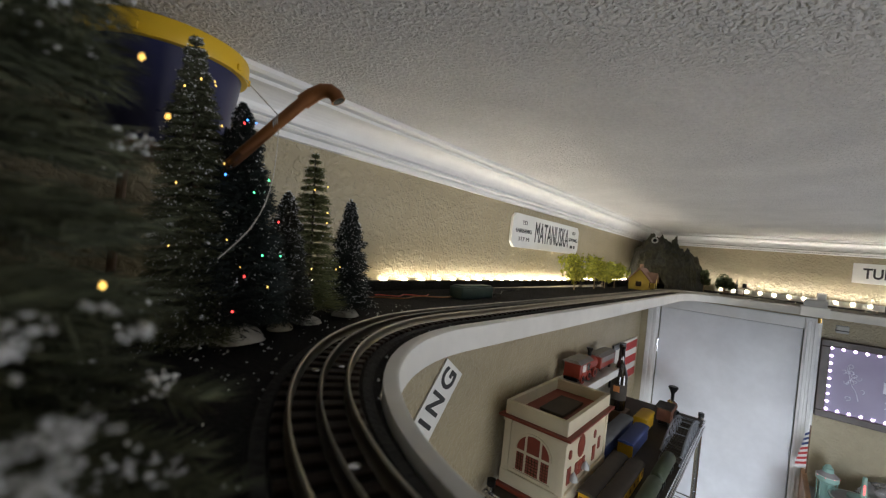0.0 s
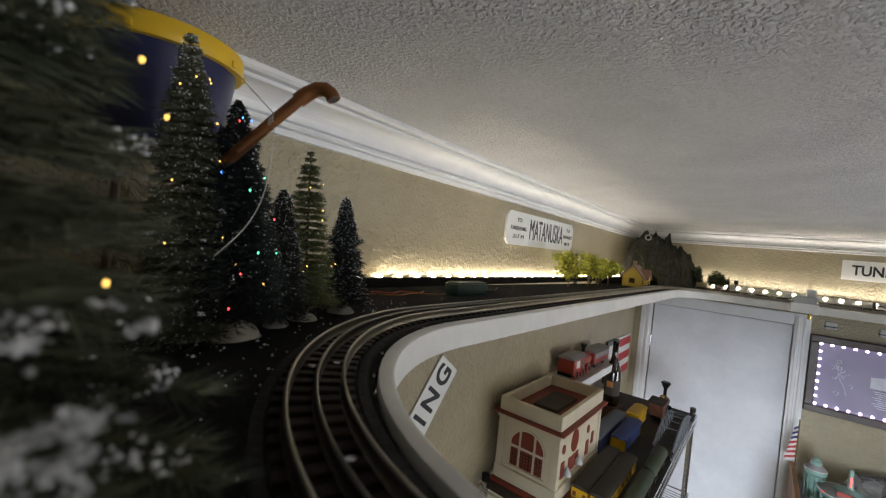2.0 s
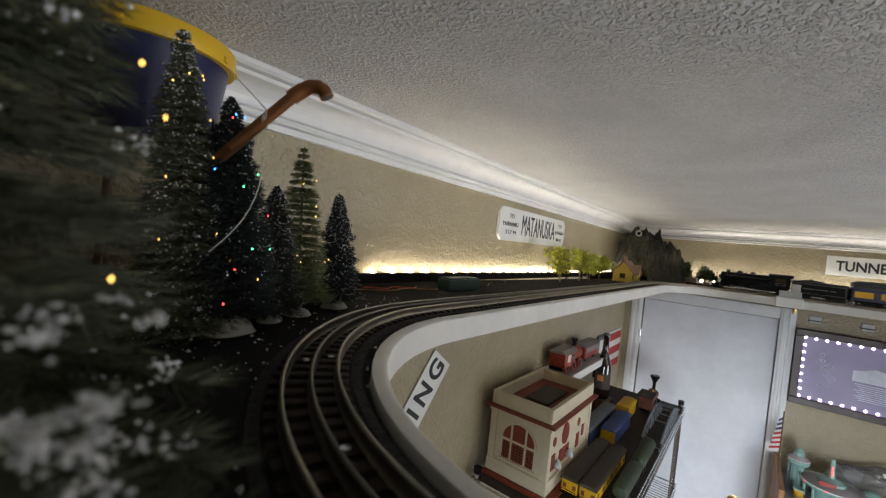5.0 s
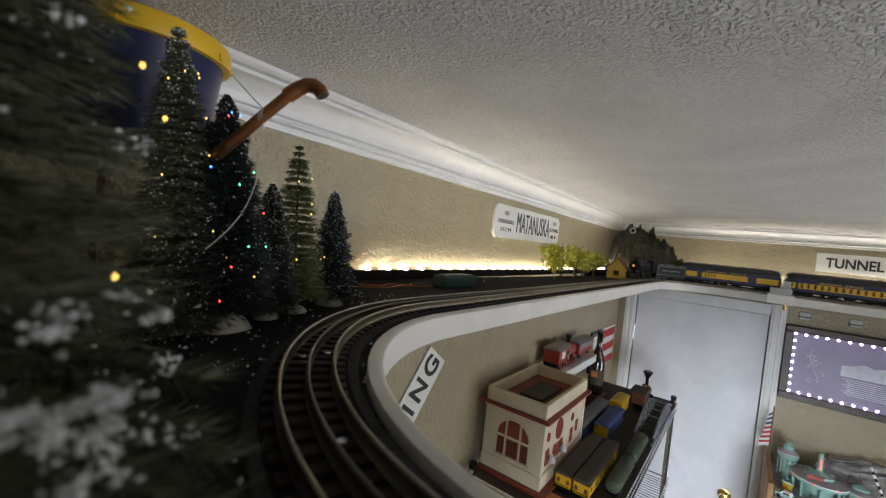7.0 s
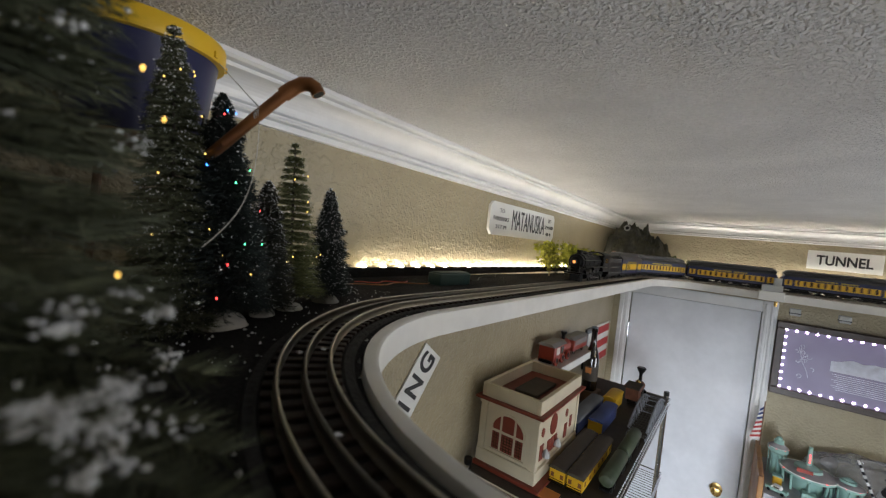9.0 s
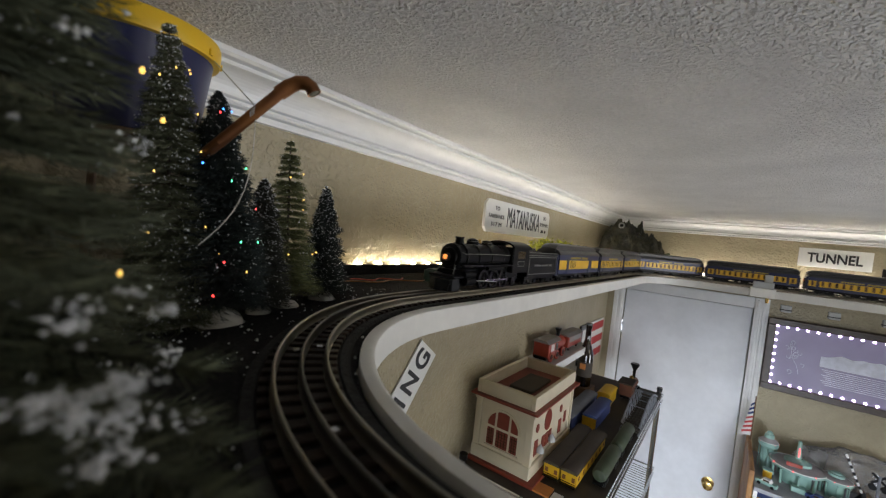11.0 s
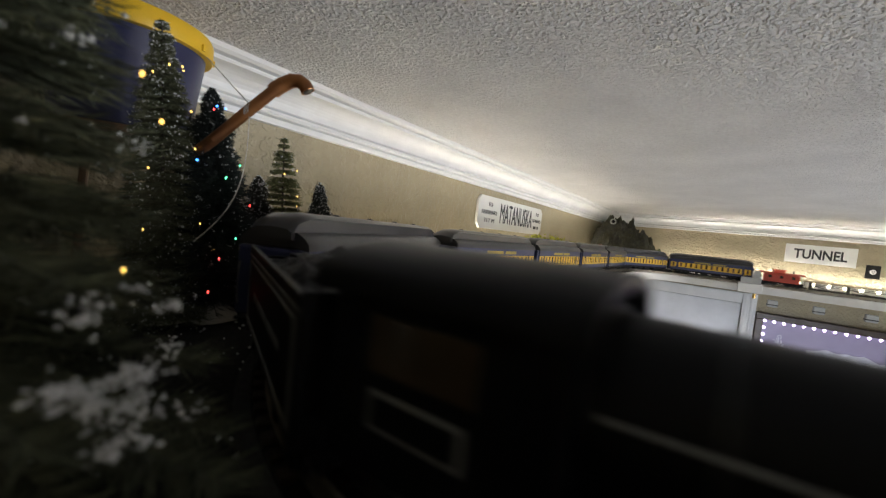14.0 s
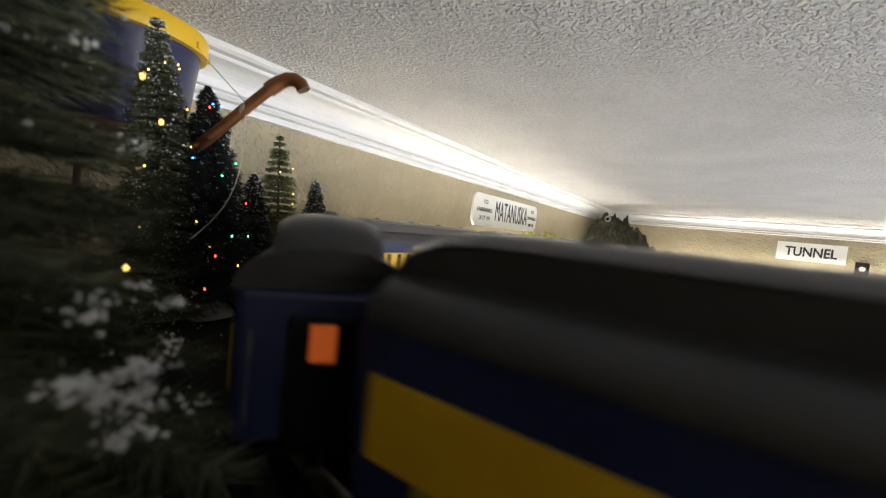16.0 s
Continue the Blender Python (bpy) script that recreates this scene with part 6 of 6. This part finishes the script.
def saucer(name, label, x, y, z, r, h, tower=0.0):
    s = thing(name, label, "toy building", Matrix.Translation((x, y, z)))
    part("core", bm_cyl((0, 0, 0), (0, 0, h * 0.62), r * 0.55, n=24), AQUA, s, smooth=True)
    for i in range(8):
        a = i * math.pi / 4
        part("column", bm_cyl((r * 0.8 * math.cos(a), r * 0.8 * math.sin(a), 0), (r * 0.85 * math.cos(a), r * 0.85 * math.sin(a), h * 0.6), r * 0.05, n=8), AQUA, s)
    part("disc", bm_lathe([(r * 0.6, h * 0.58), (r, h * 0.66), (r * 1.02, h * 0.72), (r, h * 0.76), (r * 0.95, h * 0.77)], 40), AQUA, s, "pale aqua disc rim", True)
    part("roof", bm_lathe([(r * 0.955, h * 0.765), (r * 0.9, h * 0.79), (r * 0.5, h * 0.86)], 40), SAUC, s, "grey disc roof", True)
    part("rim_band", bm_tube([(r * 1.0 * math.cos(q), r * 1.0 * math.sin(q), h * 0.762) for q in [i * math.pi / 20 for i in range(41)]], r * 0.022, 6), PAPER, s, "pale raised rim band", True)
    part("dome", bm_lathe([(r * 0.5, h * 0.84), (r * 0.48, h * 0.95), (r * 0.34, h * 0.97), (r * 0.28, h * 1.02), (r * 0.1, h * 1.05)], 32), AQUA, s, smooth=True)
    for i in range(4):
        a = i * 0.8 + 2.1
        part("light", bm_lathe([(r * 0.038, 0), (r * 0.038, r * 0.025), (r * 0.015, r * 0.04)], 8, m=Matrix.Translation((r * math.cos(a), r * math.sin(a), h * 0.75))), REDGL, s, "small red light")
    if tower:
        part("tower", bm_cyl((0, 0, h * 1.03), (0, 0, h * 1.03 + tower), r * 0.11, r * 0.07, 12), AQUA, s, smooth=True)
        for k in range(4):
            part("tower_light", bm_cyl((-r * 0.09, 0, h * (1.18 + 0.10 * k)), (-r * 0.12, 0, h * (1.18 + 0.10 * k)), r * 0.035, n=8), REDGL, s)
        part("sign_panel", bm_box(-r * 0.6, -r * 0.55, -r * 0.1, r * 0.45, h * 0.8, h * 0.98), REDT, s, "red rooftop sign")
        part("stair", bm_box(-r * 1.1, -r * 0.7, -r * 0.25, r * 0.25, 0, h * 0.2, 0.002), AQUA, s)
    return s


def toy_car(label, x, y, z, turn, body, top):
    c = thing("toy_car", label, "toy car", pose(x, y, z, 0, 0, turn), group="toy cars on the table")
    part("body", bm_box(-0.042, 0.042, -0.017, 0.017, 0.006, 0.022, 0.004), body, c)
    part("cabin", bm_prism([(-0.022, 0.021), (-0.014, 0.034), (0.012, 0.034), (0.022, 0.021)], "y", -0.014, 0.014), top, c)
    for s in (-1, 1):
        part("side_window", bm_box(-0.012, 0.011, s * 0.0142, s * 0.0147, 0.023, 0.031), WINDOW, c)
        for xx in (-0.026, 0.026):
            part("wheel", bm_cyl((xx, s * 0.013, 0.0075), (xx, s * 0.0185, 0.0075), 0.0075, n=14), BLACK, c)
    return c


def toy_table():
    zt = Z - 0.95
    t = thing("toy_cabinet", "oak cabinet with grey top covered with toys", "cabinet")
    part("worktop", bm_box(2.44, WB - 0.024, -0.62, -0.205, zt - 0.02, zt, 0.002), GREYTOP, t, "grey top board")
    part("side_panel", bm_box(2.42, WB - 0.022, -0.20, -0.178, 0, zt + 0.08, 0.004), OAK, t, "orange oak side panel")
    part("worktop", bm_box(2.44, WB - 0.024, -1.1, -0.622, zt - 0.02, zt + 0.004, 0.002), OAK, t, "oak top board")
    for i in range(5):
        y = -0.215 - i * 0.16
        part("divider", bm_box(2.46, WB - 0.024, y - 0.008, y + 0.008, 0.05, zt - 0.02), PAPER, t, "white divider")
    part("bottom", bm_box(2.46, WB - 0.024, -1.1, -0.2, 0, 0.05), OAK, t)
    part("back", bm_box(WB - 0.03, WB - 0.024, -1.1, -0.2, 0.05, zt - 0.02), BLUEC, t)
    saucer("toy_diner", "pale aqua toy diner with grey disc roof and tower", 2.66, -0.375, zt, 0.108, 0.118, 0.09)
    saucer("toy_tower", "small round aqua toy tower with red lights", 2.72, -0.262, zt, 0.042, 0.19)
    saucer("toy_pavilion", "small aqua toy pavilion with grey disc roof", 2.66, -0.515, zt, 0.060, 0.115)
    toy_car("turquoise toy car with white top", 2.50, -0.255, zt, 70, AQUA, PAPER)
    toy_car("dark blue toy pickup truck", 2.52, -0.44, zt, 60, BLUEC, BLUEC)
    toy_car("glossy black toy pickup truck", 2.50, -0.505, zt, 50, BLACKM, BLACKM)
    toy_car("small white toy delivery van", 2.57, -0.53, zt, 60, PAPER, PAPER)
    toy_car("small red toy sports car", 2.60, -0.66, zt + 0.004, 40, REDT, REDT)
    toy_car("small red toy car with dark top", 2.64, -0.72, zt + 0.004, 40, REDT, WINDOW)
    k = thing("toy_building_block", "small yellow toy kiosk", "toy", Matrix.Translation((2.60, -0.262, zt)))
    part("kiosk", bm_box(-0.014, 0.014, -0.018, 0.018, 0, 0.04, 0.003), CABY, k)
    part("awning", bm_box(-0.02, 0.016, -0.022, 0.022, 0.04, 0.046, 0.002), AQUA, k)
    g = thing("toy_crossing_gate", "toy crossing gate with raised striped arm", "toy gate", Matrix.Translation((2.62, -0.60, zt)))
    part("base", bm_lathe([(0.035, 0), (0.03, 0.03), (0.012, 0.06), (0.008, 0.075)], 16), BLACK, g, smooth=True)
    a, b = Vector((0, 0.0, 0.06)), Vector((-0.02, 0.075, 0.235))
    for i in range(12):
        part("arm_stripe", bm_cyl(a.lerp(b, i / 12), a.lerp(b, (i + 1) / 12), 0.005, n=8), FLAGW if i % 2 else BLACK, g)
    s = thing("toy_crossbuck_signal", "black toy crossing signal", "toy signal", Matrix.Translation((2.63, -0.645, zt)))
    part("mast", bm_cyl((0, 0, 0), (0, 0, 0.17), 0.006, n=10), GREYC, s)
    for sg in (-1, 1):
        part("lamp", bm_cyl((-0.012, sg * 0.02, 0.115), (0.004, sg * 0.02, 0.115), 0.013, n=16), BLACK, s)
        part("blade", bm_box(-0.004, -0.001, -0.035, 0.035, -0.005, 0.005), BLACK, s).matrix_basis = Matrix.Translation((0, 0, 0.155)) @ Matrix.Rotation(sg * 0.75, 4, "X")
    m = thing("plastic_bag", "crumpled clear plastic bag behind the toys", "bag", Matrix.Translation((2.83, -0.60, zt)))
    bm = bmesh.new()
    bmesh.ops.create_icosphere(bm, subdivisions=5, radius=1)
    for v in bm.verts:
        n1 = noise.fractal(v.co * 1.8, 1.0, 2.0, 4)
        v.co = Vector((v.co.x * 0.06, v.co.y * 0.21, v.co.z * 0.11)) * (1 + 0.28 * n1)
        v.co.z = max(v.co.z + 0.07, 0)
    part("film", bm, BAG, m, smooth=True)
    f = thing("stick_flag", "small striped flag on a stick beside the door", "flag", Matrix.Translation((2.80, -0.192, Z - 0.62)))
    part("stick", bm_cyl((0, 0, -0.235), (0, 0, 0.01), 0.003, n=8), WOODP, f)
    for i in range(7):
        x0 = 0.0
        o = i * 0.026
        for k, mt in ((0, FLAGB if i < 3 else FLAGR), (1, FLAGW)):
            z0 = -0.02 - o - k * 0.013
            yo = 0.006 + 0.0045 * i
            part("stripe", bm_prism([(0, z0), (yo + 0.012, z0 - 0.018), (yo + 0.012, z0 - 0.030), (0, z0 - 0.0125)], "x", -0.001 + 0.001 * k, 0.001 + 0.001 * k), mt, f)
    b = thing("yellow_bin", "yellow plastic toy bin beside the cabinet", "bin", Matrix.Translation((2.44, -0.245, zt - 0.20)))
    part("stand", bm_box(-0.03, 0.03, -0.03, 0.03, -(zt - 0.20) + 0.0, 0, 0.002), GREYTOP, b)
    part("shell", bm_lathe([(0.038, 0), (0.048, 0.13), (0.050, 0.135), (0.045, 0.135), (0.036, 0.006)], 24), CABY, b, smooth=True)


def motions():
    pace = [(-1.0, -1.51), (0.0, -1.24), (3.5, -0.284), (7.0, 0.69), (8.0, 1.04), (9.0, 1.39), (11.5, 2.150), (12.0, 2.281), (12.5, 2.405), (13.0, 2.542), (13.3, 2.628), (14.0, 2.834), (14.3, 2.920), (14.6, 3.000), (15.3, 3.202), (16.0, 3.403), (16.5, 3.545)]

    def front(t):
        for i in range(1, len(pace) - 2):
            if t <= pace[i + 1][0]:
                break
        (t0, a), (t1, b), (t2, c), (t3, d) = pace[i - 1:i + 3]
        k = (t - t1) / (t2 - t1)
        m1, m2 = (c - a) / (t2 - t0) * (t2 - t1), (d - b) / (t3 - t1) * (t2 - t1)
        return (2 * k ** 3 - 3 * k * k + 1) * b + (k ** 3 - 2 * k * k + k) * m1 + (3 * k * k - 2 * k ** 3) * c + (k ** 3 - k * k) * m2
    for ob, back, half in TRAIN:
        rows = []
        for i in range(81):
            t = i * 0.2
            u = front(t) - back
            x0, y0, h0 = track(u + half)
            x1, y1, h1 = track(u - half)
            rows.append((t, pose((x0 + x1) / 2, (y0 + y1) / 2, ZR, 0, 0, math.degrees(math.atan2(y0 - y1, x0 - x1)))))
        walk(ob, rows)
    for ob, at, spins in TURNING:
        rows = []
        for i in range(321):
            a = front(i * 0.05) / DRIVER
            if spins:
                rows.append((i * 0.05, Matrix.Translation(at) @ Matrix.Rotation(a, 4, "Y")))
            else:
                rows.append((i * 0.05, Matrix.Translation(at + Vector((-math.sin(a), 0, -math.cos(a))) * CRANK)))
        walk(ob, rows)




def place():
    room()
    crown("crown_moulding_a", "white crown moulding lit from below", "a")
    crown("crown_moulding_b", "white crown moulding over the door wall", "b")
    door()
    shelf()
    led_strips()
    rack()
    light_picture()
    tank()
    signs()
    depot()
    rack_things()
    toy_table()
    forest()
    village()
    TRAIN.extend(train())
    bridge_railing()
    railway()


place()
motions()
